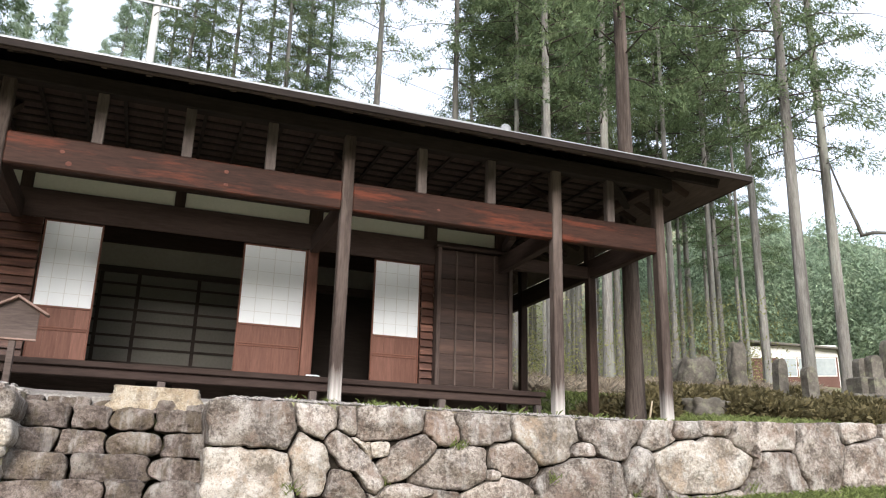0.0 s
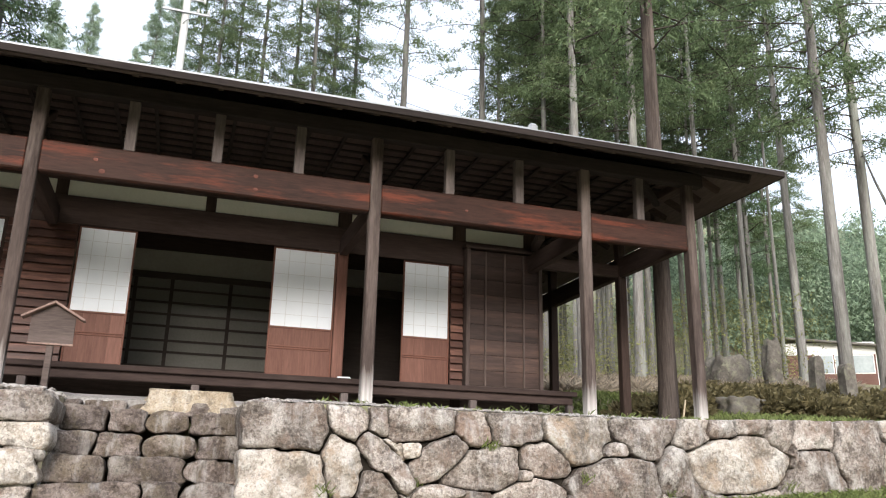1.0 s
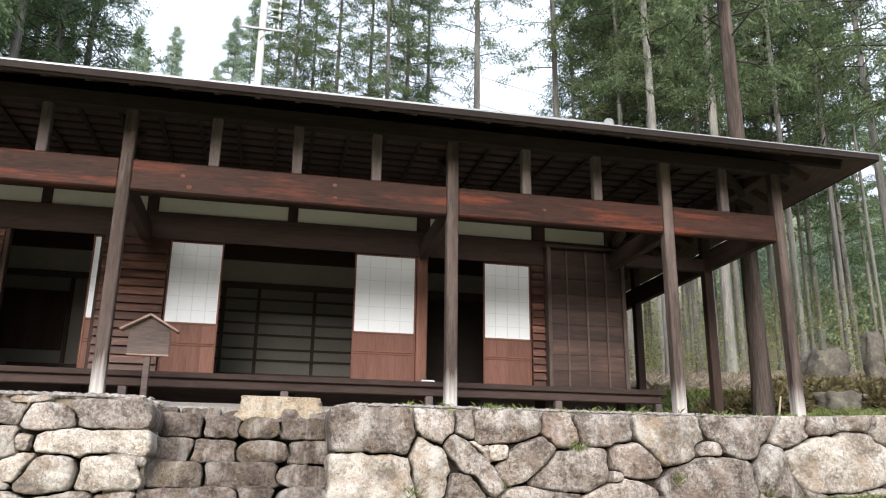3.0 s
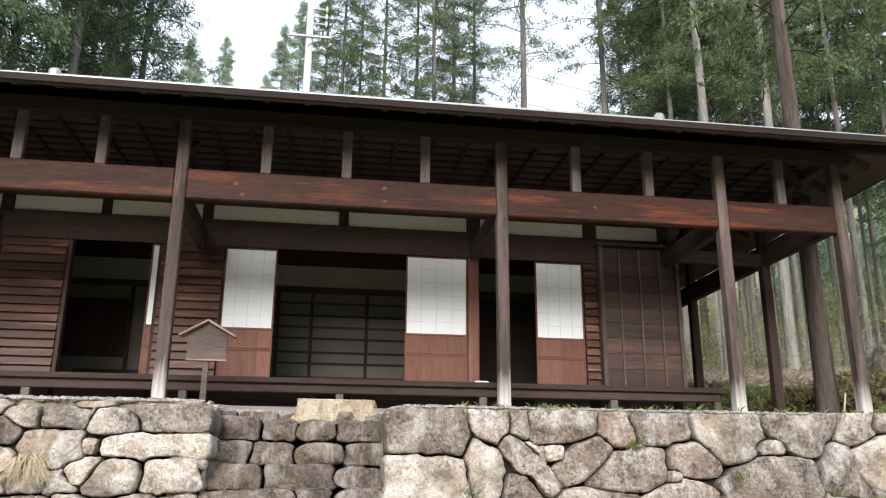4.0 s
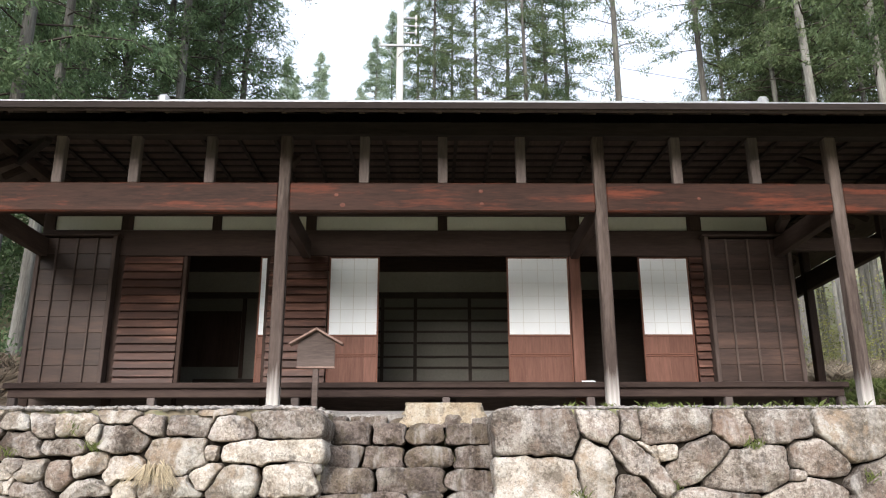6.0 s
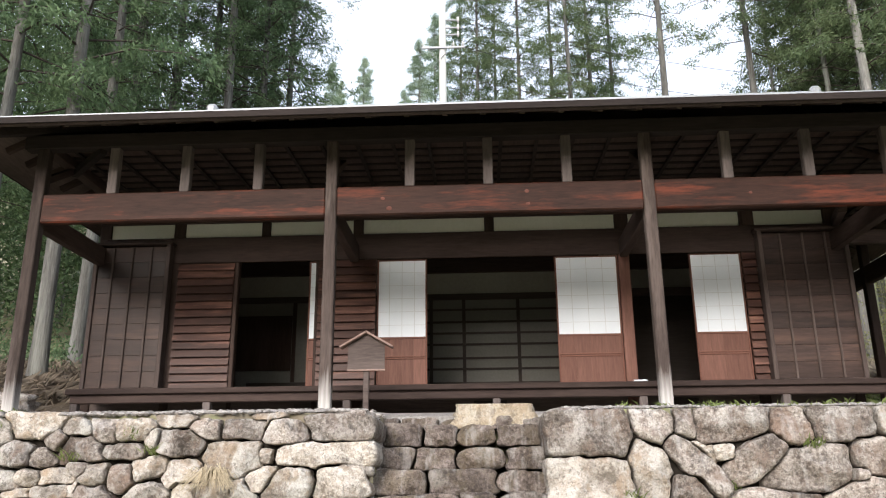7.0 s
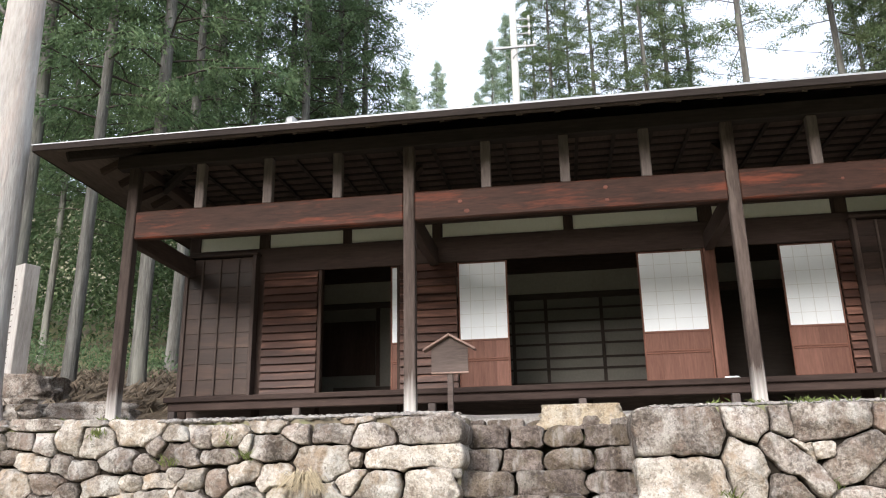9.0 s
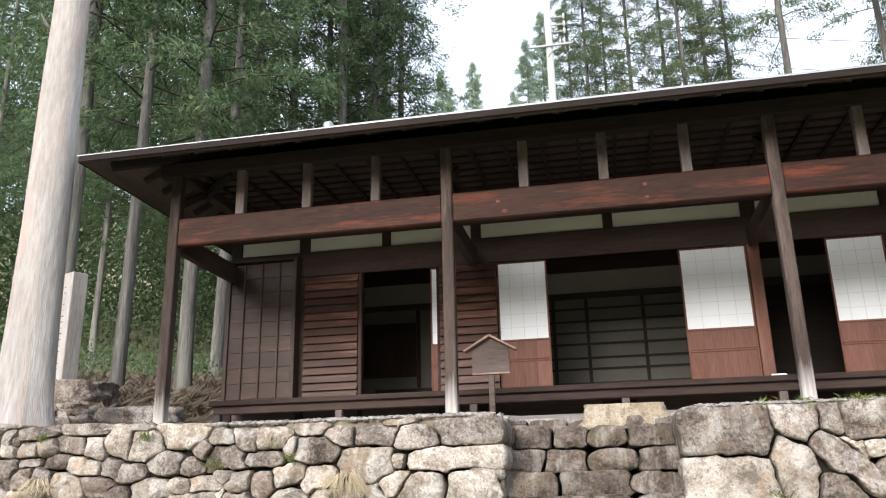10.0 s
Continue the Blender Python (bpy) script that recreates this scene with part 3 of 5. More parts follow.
def shutter_box(x0, x1):
    """The box that takes the rain shutters: boards held by upright battens in a frame."""
    d = new("shutter_case")
    d.parent = house
    d["label"] = "dark boarded rain-shutter case with upright battens"
    y = YW - 0.16
    z0, z1 = FLOOR + 0.05, 2.56
    n = 9
    for k in range(n):
        a, b = z0 + (z1 - z0) * k / n, z0 + (z1 - z0) * (k + 1) / n
        part("board", box(x0 + 0.03, x1 - 0.03, y + 0.0, y + 0.02, a + 0.002, b + 0.006, 0.003, Matrix.Translation((0, y, a)) @ Matrix.Rotation(radians(-2.2), 4, "X") @ Matrix.Translation((0, -y, -a))), M["shutter"], d)
    for k in (1, 2, 3):
        xx = x0 + (x1 - x0) * k / 4
        part("batten", box(xx - 0.014, xx + 0.014, y - 0.024, y - 0.002, z0, z1, 0.004), M["batten"], d, "weathered batten")
    for a, b in ((x0, x0 + 0.06), (x1 - 0.06, x1)):
        part("stile", box(a, b, y - 0.032, YW - 0.045, z0 - 0.05, z1 + 0.03, 0.006), M["batten"], d)
    part("top_rail", box(x0 - 0.03, x1 + 0.03, y - 0.05, YW - 0.045, z1 + 0.031, z1 + 0.07, 0.006), M["dark_x"], d)
    part("bottom_rail", box(x0 + 0.061, x1 - 0.061, y - 0.03, YW - 0.045, z0 - 0.05, z0 - 0.003, 0.006), M["batten"], d)


shutter_box(-5.58, -4.46)
shutter_box(3.93, 5.17)

# ---------- veranda ----------
VX0, VX1 = -5.49, 5.45
for k in range(4):
    a = YV + 0.03 + k * 0.155
    hp("veranda_plank", box(VX0 + 0.02, VX1 - 0.02, a, a + 0.151, 0.405, 0.44, 0.004), M["dark_x"])
hp("veranda_edge", box(VX0, VX1, YV - 0.02, YV + 0.027, 0.375, 0.447, 0.008), M["dark_x"], "worn dark edge board")
hp("veranda_beam", box(VX0 + 0.05, VX1 - 0.05, YV + 0.03, YV + 0.13, 0.26, 0.403, 0.01), M["dark_x"])
for x in (-5.38, -3.6, -1.75, 0.2, 2.08, 3.88, 5.36):
    hp("veranda_leg", box(x - 0.05, x + 0.05, YV + 0.03, YV + 0.13, -0.06, 0.259, 0.008), M["strut"])
hp("foundation_board", box(XW0, XW1, YW + 0.02, YW + 0.06, -0.1, FLOOR - 0.072, 0), M["sign"])
for a in (-2.6, -0.1, 2.5):
    hp("crawl_vent", box(a, a + 0.45, YW + 0.008, YW + 0.019, 0.02, 0.3, 0.002), M["lattice"])

# ---------- the rooms behind ----------
YB = 13.2
M["tatami"] = surface("straw_mat", [(0.3, (0.26, 0.23, 0.15)), (0.7, (0.38, 0.34, 0.24))], (1, 6, 1), 1.0, 40, 0.8, 0.2, 0.003, 0.2)
hp("room_floor", box(XW0, XW1, YW + 0.131, 17.2, FLOOR - 0.12, FLOOR - 0.02, 0), M["tatami"], "straw-matted floor")
hp("room_ceiling", box(XW0, XW1, YW + 0.131, 17.2, 3.12, 3.18, 0), M["deck"])
for x in (XW0 + 0.02, -1.80, 2.04, XW1 - 0.08):
    hp("inner_wall", box(x, x + 0.06, YW + 0.131, 17.2, FLOOR - 0.02, 3.12, 0), M["dimwall"])
hp("outer_wall", box(XW1 + 0.0, XW1 + 0.05, YW + 0.13, 17.25, 0.05, 3.5, 0), M["shutter"])
hp("outer_wall", box(XW0 - 0.05, XW0, YW + 0.13, 17.25, 0.05, 3.5, 0), M["shutter"])
hp("outer_wall", box(XW0, XW1, 17.2, 17.25, 0.05, 3.5, 0), M["shutter"])
for a, b in ((-5.5, -1.8), (-1.74, 2.04), (2.1, 5.07)):
    hp("inner_lintel", box(a, b, YB - 0.05, YB + 0.05, 2.20, 2.30, 0.005), M["lattice"])
    hp("inner_wall", box(a, b, YB - 0.02, YB + 0.02, 2.301, 3.12, 0), M["dimwall"])
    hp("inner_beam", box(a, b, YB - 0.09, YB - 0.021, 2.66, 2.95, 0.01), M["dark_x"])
hp("inner_screen", box(-1.74, 2.04, YB + 0.01, YB + 0.03, FLOOR - 0.02, 2.2, 0), M["dimpaper"], "paper screen with the room's dimness in its colour")
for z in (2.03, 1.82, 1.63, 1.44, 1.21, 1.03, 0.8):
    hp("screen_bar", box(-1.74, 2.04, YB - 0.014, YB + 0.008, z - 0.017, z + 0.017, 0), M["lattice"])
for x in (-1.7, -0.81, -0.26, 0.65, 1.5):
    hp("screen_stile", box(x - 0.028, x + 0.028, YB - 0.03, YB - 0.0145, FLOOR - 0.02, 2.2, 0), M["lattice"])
hp("inner_screen", box(-5.5, -1.8, YB + 0.01, YB + 0.03, FLOOR - 0.02, 2.2, 0), M["dimpaper"])
hp("inner_door", box(-4.1, -3.17, YB - 0.02, YB + 0.0, 1.05, 1.98, 0.004), M["dark_z"])
hp("inner_post", box(-3.16, -3.10, YB - 0.03, YB + 0.009, 0.86, 2.2, 0.004), M["dark_z"])
hp("screen_bar", box(-3.9, -1.8, YB - 0.014, YB + 0.008, 0.79, 0.85, 0), M["lattice"])
# near-black screen, the east room's gloom painted as its colour
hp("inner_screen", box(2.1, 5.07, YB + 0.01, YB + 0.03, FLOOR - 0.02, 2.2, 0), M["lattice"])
hp("inner_rail", box(2.1, 5.07, YB - 0.10, YB - 0.051, 2.20, 2.33, 0.005), M["sign"], "pale inner rail")


# ---------- stones ----------
def rock_mesh(name, outline, depth, bulge, seed, mat, rough=0.03):
    """A stone from its outline in the wall's plane (x, z about its middle): a split, faceted face and a body behind."""
    n = len(outline)
    rg = random.Random(seed)
    rings = [(0.95, depth), (1.0, 0.10), (1.0, 0.03), (0.992, -0.35), (0.972, -0.68), (0.935, -0.88), (0.87, -0.97), (0.77, -1.0), (0.64, -1.0), (0.5, -1.0), (0.36, -1.0), (0.22, -1.0), (0.09, -1.0)]
    tx, tz = rg.uniform(-0.16, 0.16), rg.uniform(-0.08, 0.26)
    cuts = [(rg.uniform(0, 6.28), rg.uniform(-0.05, 0.6), rg.uniform(0.12, 0.5)) for _ in range(6)]
    big = max(max(abs(a), abs(b)) for a, b in outline)
    verts, faces = [], []
    for k, (f, back) in enumerate(rings):
        for x, z in outline:
            px, pz = x * f, z * f
            q = Vector((px * 4.0 + seed * 7.7, pz * 4.0, seed * 3.3))
            nv = noise.fractal(q, 0.8, 2.1, 6)
            off = px * tx + pz * tz
            for a, at, steep in cuts:
                off += max(0.0, px * math.cos(a) + pz * math.sin(a) - at * big) * steep
            off = max(-0.05, min(0.06, off))
            y = back if k == 0 else (back if k < 3 else bulge * back) + off
            amount = (0.2, 0.5, 0.8)[k] if k < 3 else 1.0
            e = rough * (0.55 * noise.noise(q * 2.6) + 0.35 * noise.noise(q * 6.1)) * (1 <= k <= 6)
            ridge = abs(noise.noise(q * 1.7)) + 0.4 * abs(noise.noise(q * 5.0))
            verts.append((px + e, y + rough * (nv + 0.7 * ridge - 0.3) * amount, pz + e * 0.8))
    for k in range(len(rings) - 1):
        for i in range(n):
            j = (i + 1) % n
            faces.append((k * n + i, k * n + j, (k + 1) * n + j, (k + 1) * n + i))
    faces.append(tuple((len(rings) - 1) * n + i for i in range(n)))
    return raw_mesh(name, verts, faces, mat, True)


def crest(x):
    """The height of the walls' top edge along the terrace."""
    return -0.135 + 0.037 * max(0.0, x - 4.6) + 0.032 * max(0.0, -x - 3.0)


def fitted(stones, bounds, gap=0.005, nang=56, top=None, reach=1.42):
    """Outlines of stones that press against one another, from their middles, half sizes, leans, tapers and slants."""
    S = np.array([tuple(st) + (0.0,) * (7 - len(st)) for st in stones], float)
    c, s = np.cos(np.radians(S[:, 4])), np.sin(np.radians(S[:, 4]))
    power = 4.2 + 2.2 * np.sin(np.arange(len(S)) * 2.3)

    def far(P):
        d = P[:, None, :] - S[None, :, :2]
        v = (-d[..., 0] * s + d[..., 1] * c) / S[:, 3]
        u = (d[..., 0] * c + d[..., 1] * s - v * S[:, 3] * S[:, 6]) / S[:, 2]
        u = u / np.clip(1 + S[:, 5] * v, 0.45, 1.6)
        return (np.abs(u) ** power + np.abs(v) ** power) ** (1 / power)
    out = []
    for i in range(len(S)):
        th = np.linspace(0, 2 * np.pi, nang, endpoint=False)
        way = np.stack([np.cos(th), np.sin(th)], -1)
        R = np.zeros(nang)
        live = np.ones(nang, bool)
        for r in np.arange(0.008, 1.2, 0.008):
            P = S[i, :2] + way * r
            D = far(P)
            own = D[:, i].copy()
            D[:, i] = 9e9
            ok = (own <= D.min(1)) & (own < reach) & (P[:, 0] > bounds[0]) & (P[:, 0] < bounds[1]) & (P[:, 1] < bounds[3]) & (P[:, 1] > bounds[2])
            if top:
                ok &= P[:, 1] < np.array([top(v) for v in P[:, 0]])
            live &= ok
            R[live] = r
            if not live.any():
                break
        R = (np.roll(R, 1) + 8 * R + np.roll(R, -1)) / 10
        R = np.maximum(R * (1 + 0.018 * np.sin(3 * th + i) + 0.014 * np.sin(7 * th + 2 * i) - 0.008) - gap, 0.02)
        out.append(way * R[:, None])
    return out


def chinks(stones, outlines, x0, x1, z0, least=0.032):
    """Small stones wedged into the gaps that the others leave: their middles and outlines."""
    th = np.linspace(0, 2 * np.pi, 57)
    held = [(st[0], st[1], np.append(np.hypot(o[:, 0], o[:, 1]), np.hypot(*o[0]))) for st, o in zip(stones, outlines)]

    def filled(P):
        m = P[:, 1] > np.interp(P[:, 0], tops[0], tops[1])
        for x, z, R in held:
            d = P - (x, z)
            m |= np.hypot(d[:, 0], d[:, 1]) < np.interp(np.arctan2(d[:, 1], d[:, 0]) % (2 * np.pi), th, R) + 0.004
        return m
    tx = np.arange(x0, x1, 0.1)
    tops = (tx, np.array([crest(v) for v in tx]))
    G = np.stack(np.meshgrid(np.arange(x0, x1, 0.03), np.arange(z0, 0.1, 0.03)), -1).reshape(-1, 2)
    f = filled(G)
    free, full = G[~f], G[f]
    out = []
    D = np.array([np.hypot(*(full[np.abs(full[:, 0] - p[0]) < 0.3] - p).T).min() for p in free])
    while len(out) < 60 and D.max() > least:
        k = int(D.argmax())
        p, D[k] = free[k], 0
        R = np.zeros(56)
        live = np.ones(56, bool)
        way = np.stack([np.cos(th[:-1]), np.sin(th[:-1])], -1)
        for r in np.arange(0.008, 0.20, 0.008):
            live &= ~filled(p + way * r)
            R[live] = r
        R = np.maximum((np.roll(R, 1) + 2 * R + np.roll(R, -1)) / 4 - 0.004, 0.012)
        out.append(((p[0], p[1], R.mean(), R.mean(), 0), way * R[:, None]))
        held.append((p[0], p[1], np.append(R, R[0])))
        D[filled(free)] = 0
        D = np.minimum(D, np.maximum(0, np.hypot(*(free - p).T) - R.mean() * 0.7))
    return out


# each stone: middle x, middle z, half width, half height, lean in degrees, taper, slant
EAST_A = [(0.98, -0.36, 0.36, 0.20, 0, -0.1, -0.0), (0.93, -0.86, 0.38, 0.26, 0, -0.2, 0.0), (1.57, -0.31, 0.17, 0.15, -7, 0.3, -0.2), (1.88, -0.27, 0.08, 0.11, -14, -0.0, -0.3), (2.31, -0.28, 0.30, 0.13, 7, 0.1, 0.0), (2.85, -0.33, 0.18, 0.15, -1, 0.2, -0.2), (3.33, -0.31, 0.26, 0.13, 3, 0.2, -0.1), (1.53, -0.71, 0.15, 0.25, -2, -0.1, -0.2), (1.96, -0.67, 0.30, 0.09, -44, 0.0, -0.1), (2.20, -0.55, 0.07, 0.06, 0, 0.1, -0.1), (2.48, -0.61, 0.28, 0.12, 33, -0.1, 0.1), (3.00, -0.68, 0.28, 0.17, -2, -0.2, 0.4), (1.85, -0.88, 0.14, 0.11, 3, -0.3, 0.0)]
EAST_B = [(2.43, -0.93, 0.20, 0.06, 6, -0.3, -0.5), (3.61, -0.58, 0.21, 0.14, -6, -0.2, -0.5), (3.39, -0.76, 0.05, 0.05, 2, 0.0, 0.1), (3.46, -0.90, 0.29, 0.10, 6, -0.4, -0.1), (4.01, -0.38, 0.30, 0.23, 5, 0.4, -0.2), (4.42, -0.47, 0.10, 0.06, 1, -0.1, 0.1), (4.83, -0.31, 0.31, 0.19, 4, 0.4, -0.0), (5.41, -0.23, 0.19, 0.14, 9, -0.1, 0.4), (4.41, -0.78, 0.46, 0.18, 2, -0.1, 0.1), (5.15, -0.65, 0.18, 0.21, -6, -0.5, -0.0), (5.78, -0.19, 0.19, 0.10, 4, -0.1, 0.2), (6.00, -0.56, 0.58, 0.24, 7, -0.1, -0.1), (6.18, -0.16, 0.22, 0.08, 3, -0.0, 0.2)]
EAST_C = [(6.57, -0.23, 0.17, 0.16, -16, 0.1, -0.0), (7.04, -0.23, 0.29, 0.16, 3, -0.1, 0.3), (7.02, -0.61, 0.30, 0.22, 2, -0.3, 0.1), (7.68, -0.42, 0.31, 0.36, 3, 0.1, 0.1), (8.32, -0.10, 0.27, 0.13, 8, 0.0, 0.2), (8.39, -0.46, 0.31, 0.23, 4, -0.2, 0.2)]
WEST_A = [(-1.35, -0.30, 0.27, 0.11, 0, -0.0, -0.1), (-1.51, -0.53, 0.43, 0.10, 0, -0.0, -0.0), (-1.84, -0.34, 0.21, 0.11, 2, -0.0, -0.0), (-2.26, -0.30, 0.19, 0.08, -3, -0.0, -0.0), (-2.60, -0.29, 0.13, 0.08, 0, 0.2, -0.4), (-2.92, -0.21, 0.18, 0.06, -1, 0.1, -0.1), (-3.29, -0.28, 0.17, 0.08, 1, 0.0, -0.0), (-2.85, -0.41, 0.20, 0.11, -1, -0.0, -0.1), (-2.35, -0.56, 0.25, 0.14, 6, 0.1, -0.1), (-2.02, -0.54, 0.06, 0.07, -2, 0.2, -0.1), (-1.77, -0.79, 0.19, 0.15, 0, -0.2, 0.1), (-1.32, -0.78, 0.20, 0.16, 0, -0.2, 0.1), (-2.06, -0.75, 0.10, 0.09, 13, 0.4, 0.3)]
WEST_B = [(-3.12, -0.38, 0.06, 0.10, 5, 0.2, 0.1), (-3.81, -0.47, 0.19, 0.11, 1, -0.0, -0.1), (-3.42, -0.48, 0.17, 0.06, -1, -0.1, -0.1), (-3.39, -0.74, 0.11, 0.11, 5, 0.1, -0.1), (-3.13, -0.63, 0.15, 0.08, 14, -0.1, 0.1), (-2.81, -0.68, 0.15, 0.11, 1, -0.1, 0.1), (-3.16, -0.86, 0.16, 0.07, 6, -0.2, -0.2), (-3.59, -0.30, 0.10, 0.10, 0, 0.2, -0.2), (-3.87, -0.25, 0.14, 0.07, -1, -0.1, -0.4), (-4.06, -0.37, 0.08, 0.08, 36, -0.1, -0.1), (-4.18, -0.54, 0.10, 0.08, 20, -0.2, -0.3), (-4.27, -0.71, 0.11, 0.07, 8, -0.1, -0.3), (-4.02, -0.70, 0.14, 0.06, 4, -0.1, -0.3)]
WEST_C = [(-3.80, -0.63, 0.10, 0.07, 5, -0.1, -0.2), (-3.64, -0.68, 0.10, 0.09, 4, -0.0, -0.0), (-2.77, -0.85, 0.10, 0.08, 3, -0.1, 0.0), (-2.53, -0.85, 0.14, 0.08, 2, -0.1, -0.1), (-4.30, -0.22, 0.23, 0.11, 1, 0.1, -0.1), (-4.71, -0.32, 0.16, 0.12, 2, 0.0, 0.0), (-5.02, -0.26, 0.13, 0.16, -3, -0.1, -0.1), (-5.28, -0.33, 0.09, 0.11, -1, -0.1, -0.3), (-5.56, -0.28, 0.15, 0.08, -4, 0.1, -0.5), (-5.85, -0.30, 0.10, 0.10, 15, 0.1, 0.1), (-6.08, -0.32, 0.12, 0.08, 1, 0.0, -0.1), (-6.00, -0.15, 0.20, 0.06, 4, 0.0, 0.0), (-5.45, -0.12, 0.27, 0.06, 0, 0.0, -0.1)]
WEST_D = [(-5.73, -0.45, 0.14, 0.06, 8, 0.0, 0.2), (-6.05, -0.45, 0.12, 0.05, 6, 0.0, -0.2), (-5.38, -0.50, 0.17, 0.09, -2, 0.0, -0.3), (-5.07, -0.54, 0.10, 0.10, -13, -0.0, -0.3), (-4.84, -0.59, 0.13, 0.09, 4, 0.1, -0.1), (-6.08, -0.60, 0.11, 0.09, 2, -0.0, -0.2), (-5.83, -0.65, 0.10, 0.14, 4, -0.1, -0.2), (-4.46, -0.50, 0.16, 0.10, -1, 0.1, -0.2), (-4.63, -0.74, 0.18, 0.08, 6, -0.1, -0.3), (-4.95, -0.78, 0.11, 0.06, 0, 0.0, -0.2), (-5.56, -0.70, 0.14, 0.12, -1, 0.1, -0.2), (-5.17, -0.70, 0.16, 0.09, 2, 0.1, -0.3), (-6.26, -0.23, 0.06, 0.07, -1, 0.1, -0.1)]
rng = random.Random(4)


def filler(x0, x1, z0, z1, size):
    """More stones of that size, in wavering courses, where the wall goes on."""
    out, z = [], z1
    while z > z0:
        h = size * rng.uniform(0.8, 1.1)
        x = x0 + rng.uniform(0, size)
        while x < x1:
            w = size * rng.uniform(0.8, 1.7)
            out.append((x + w, z - h + rng.uniform(-0.3, 0.3) * h, w, h, rng.uniform(-15, 15)))
            x += 2 * w
        z -= 2 * h
    return out


east = EAST_A + EAST_B + EAST_C + filler(0.62, 4.3, -1.7, -1.12, 0.24) + filler(8.75, 13.0, -1.0, 0.05, 0.27)
west = WEST_A + WEST_B + WEST_C + WEST_D + filler(-6.5, -1.05, -1.9, -0.97, 0.14) + filler(-9.5, -6.4, -1.9, -0.1, 0.13)
PALE = {1, 7, 9, 24, 17}
for name, stones, bounds, label in (("retaining_wall_east", east, (STEP_R - 0.05, 13.0, -1.75, 0.3), "dry-laid wall of large grey and pinkish boulders"),
                                    ("retaining_wall_west", west, (-9.5, STEP_L + 0.05, -2.2, 0.3), "dry-laid wall of small pale field stones")):
    wall = thing(name, (0, 0, 0), label, "stone wall", "", "structure")
    # soil sheet whose near-black colour carries the shade of the joints
    part("backing", box(bounds[0] + 0.08, bounds[1] - 0.08, YF + 0.105, YF + 0.109, bounds[2] - 0.3, -0.26, 0), M["soil"], wall, "soil behind the joints, coloured near black for their shade")
    shapes = fitted(stones, bounds, top=crest)
    wedged = chinks(stones, shapes, max(bounds[0] + 0.05, -6.6), min(bounds[1] - 0.05, 9.2), -1.0)
    for i, (st, o) in enumerate(list(zip(stones, shapes)) + wedged):
        chance = rng.random()
        pale = (i in PALE or (i > 31 and chance < 0.25)) if "east" in name else chance < 0.55
        b = 0.030 + 0.16 * min(st[2], st[3])
        flank = min(abs(st[0] - st[2] - STEP_R), abs(st[0] + st[2] - STEP_L)) < 0.12
        me = rock_mesh("stone", o, 1.25 if flank else 0.30, b, i + (0 if "east" in name else 500), M["stone_pale"] if pale else M["stone"], 0.018 + 0.07 * min(st[2], st[3]))
        ob = part("stone", me, None, wall)
        ob.location = (st[0], YF + 0.03 + rng.uniform(-0.02, 0.03) - 0.10 * (st[1] + 0.2) * -0.9, st[1])
    side = filler(7.62, 8.85, -1.25, -0.14, 0.17)
    xs_side = STEP_R + 0.05 if "east" in name else STEP_L - 0.05
    turn = -90 if "east" in name else 90
    for i, (st, o) in enumerate(zip(side, fitted(side, (7.60, 8.9, -1.5, -0.12)))):
        o = o if "east" in name else o * np.array([-1, 1])
        me = rock_mesh("stone", o[::-1] if "west" in name else o, 0.25, 0.04, 1300 + i + (50 if "east" in name else 0), M["stone"], 0.025)
        ob = part("stone", me, None, wall)
        ob.rotation_euler = (0, 0, radians(turn))
        if "east" in name:
            me.transform(Matrix.Diagonal((-1, 1, 1, 1)))
            me.flip_normals()
        else:
            me.transform(Matrix.Diagonal((-1, 1, 1, 1)))
            me.flip_normals()
        ob.location = (xs_side, st[0], st[1])


# ---------- stone steps ----------
steps = thing("stone_steps", (0, 0, 0), "rough dark stone steps with moss in the joints", "steps", "", "structure")
rng = random.Random(11)
TREADS = [(-0.10, 8.78, (-1.12, -0.89, -0.47, 0.05, 0.42, 0.67)), (-0.19, 8.5, (-1.1, -0.61, -0.27, 0.16, 0.67)),
          (-0.44, 8.2, (-1.08, -0.68, -0.28, 0.25, 0.68)), (-0.67, 7.9, (-1.06, -0.53, 0.12, 0.66)),
          (-0.88, 7.62, (-1.06, -0.21, 0.1, 0.66)), (-1.1, 7.34, (-1.06, -0.7, -0.1, 0.68)), (-1.33, 7.06, (-1.06, -0.4, 0.2, 0.68))]
for k, (ztop, yfront, joints) in enumerate(TREADS):
    h = 0.14 if k == 0 else 0.235
    row = []
    for a, b in zip(joints, joints[1:]):
        lower_by = rng.uniform(0, 0.03)
        row.append(((a + b) / 2, ztop - h / 2 - lower_by / 2, (b - a) / 2, (h - lower_by) / 2, rng.uniform(-3, 3), rng.uniform(-0.12, 0.06), rng.uniform(-0.15, 0.15)))
    for i, (st, o) in enumerate(zip(row, fitted(row, (STEP_L - 0.06, STEP_R + 0.07, ztop - h - 0.01, ztop + 0.02), 0.004, reach=1.15))):
        ob = part("step_stone", rock_mesh("step_stone", o, 0.40, 0.035, 900 + k * 20 + i, M["stone_step"], 0.028), None, steps)
        ob.location = (st[0], yfront + rng.uniform(-0.025, 0.025), st[1])


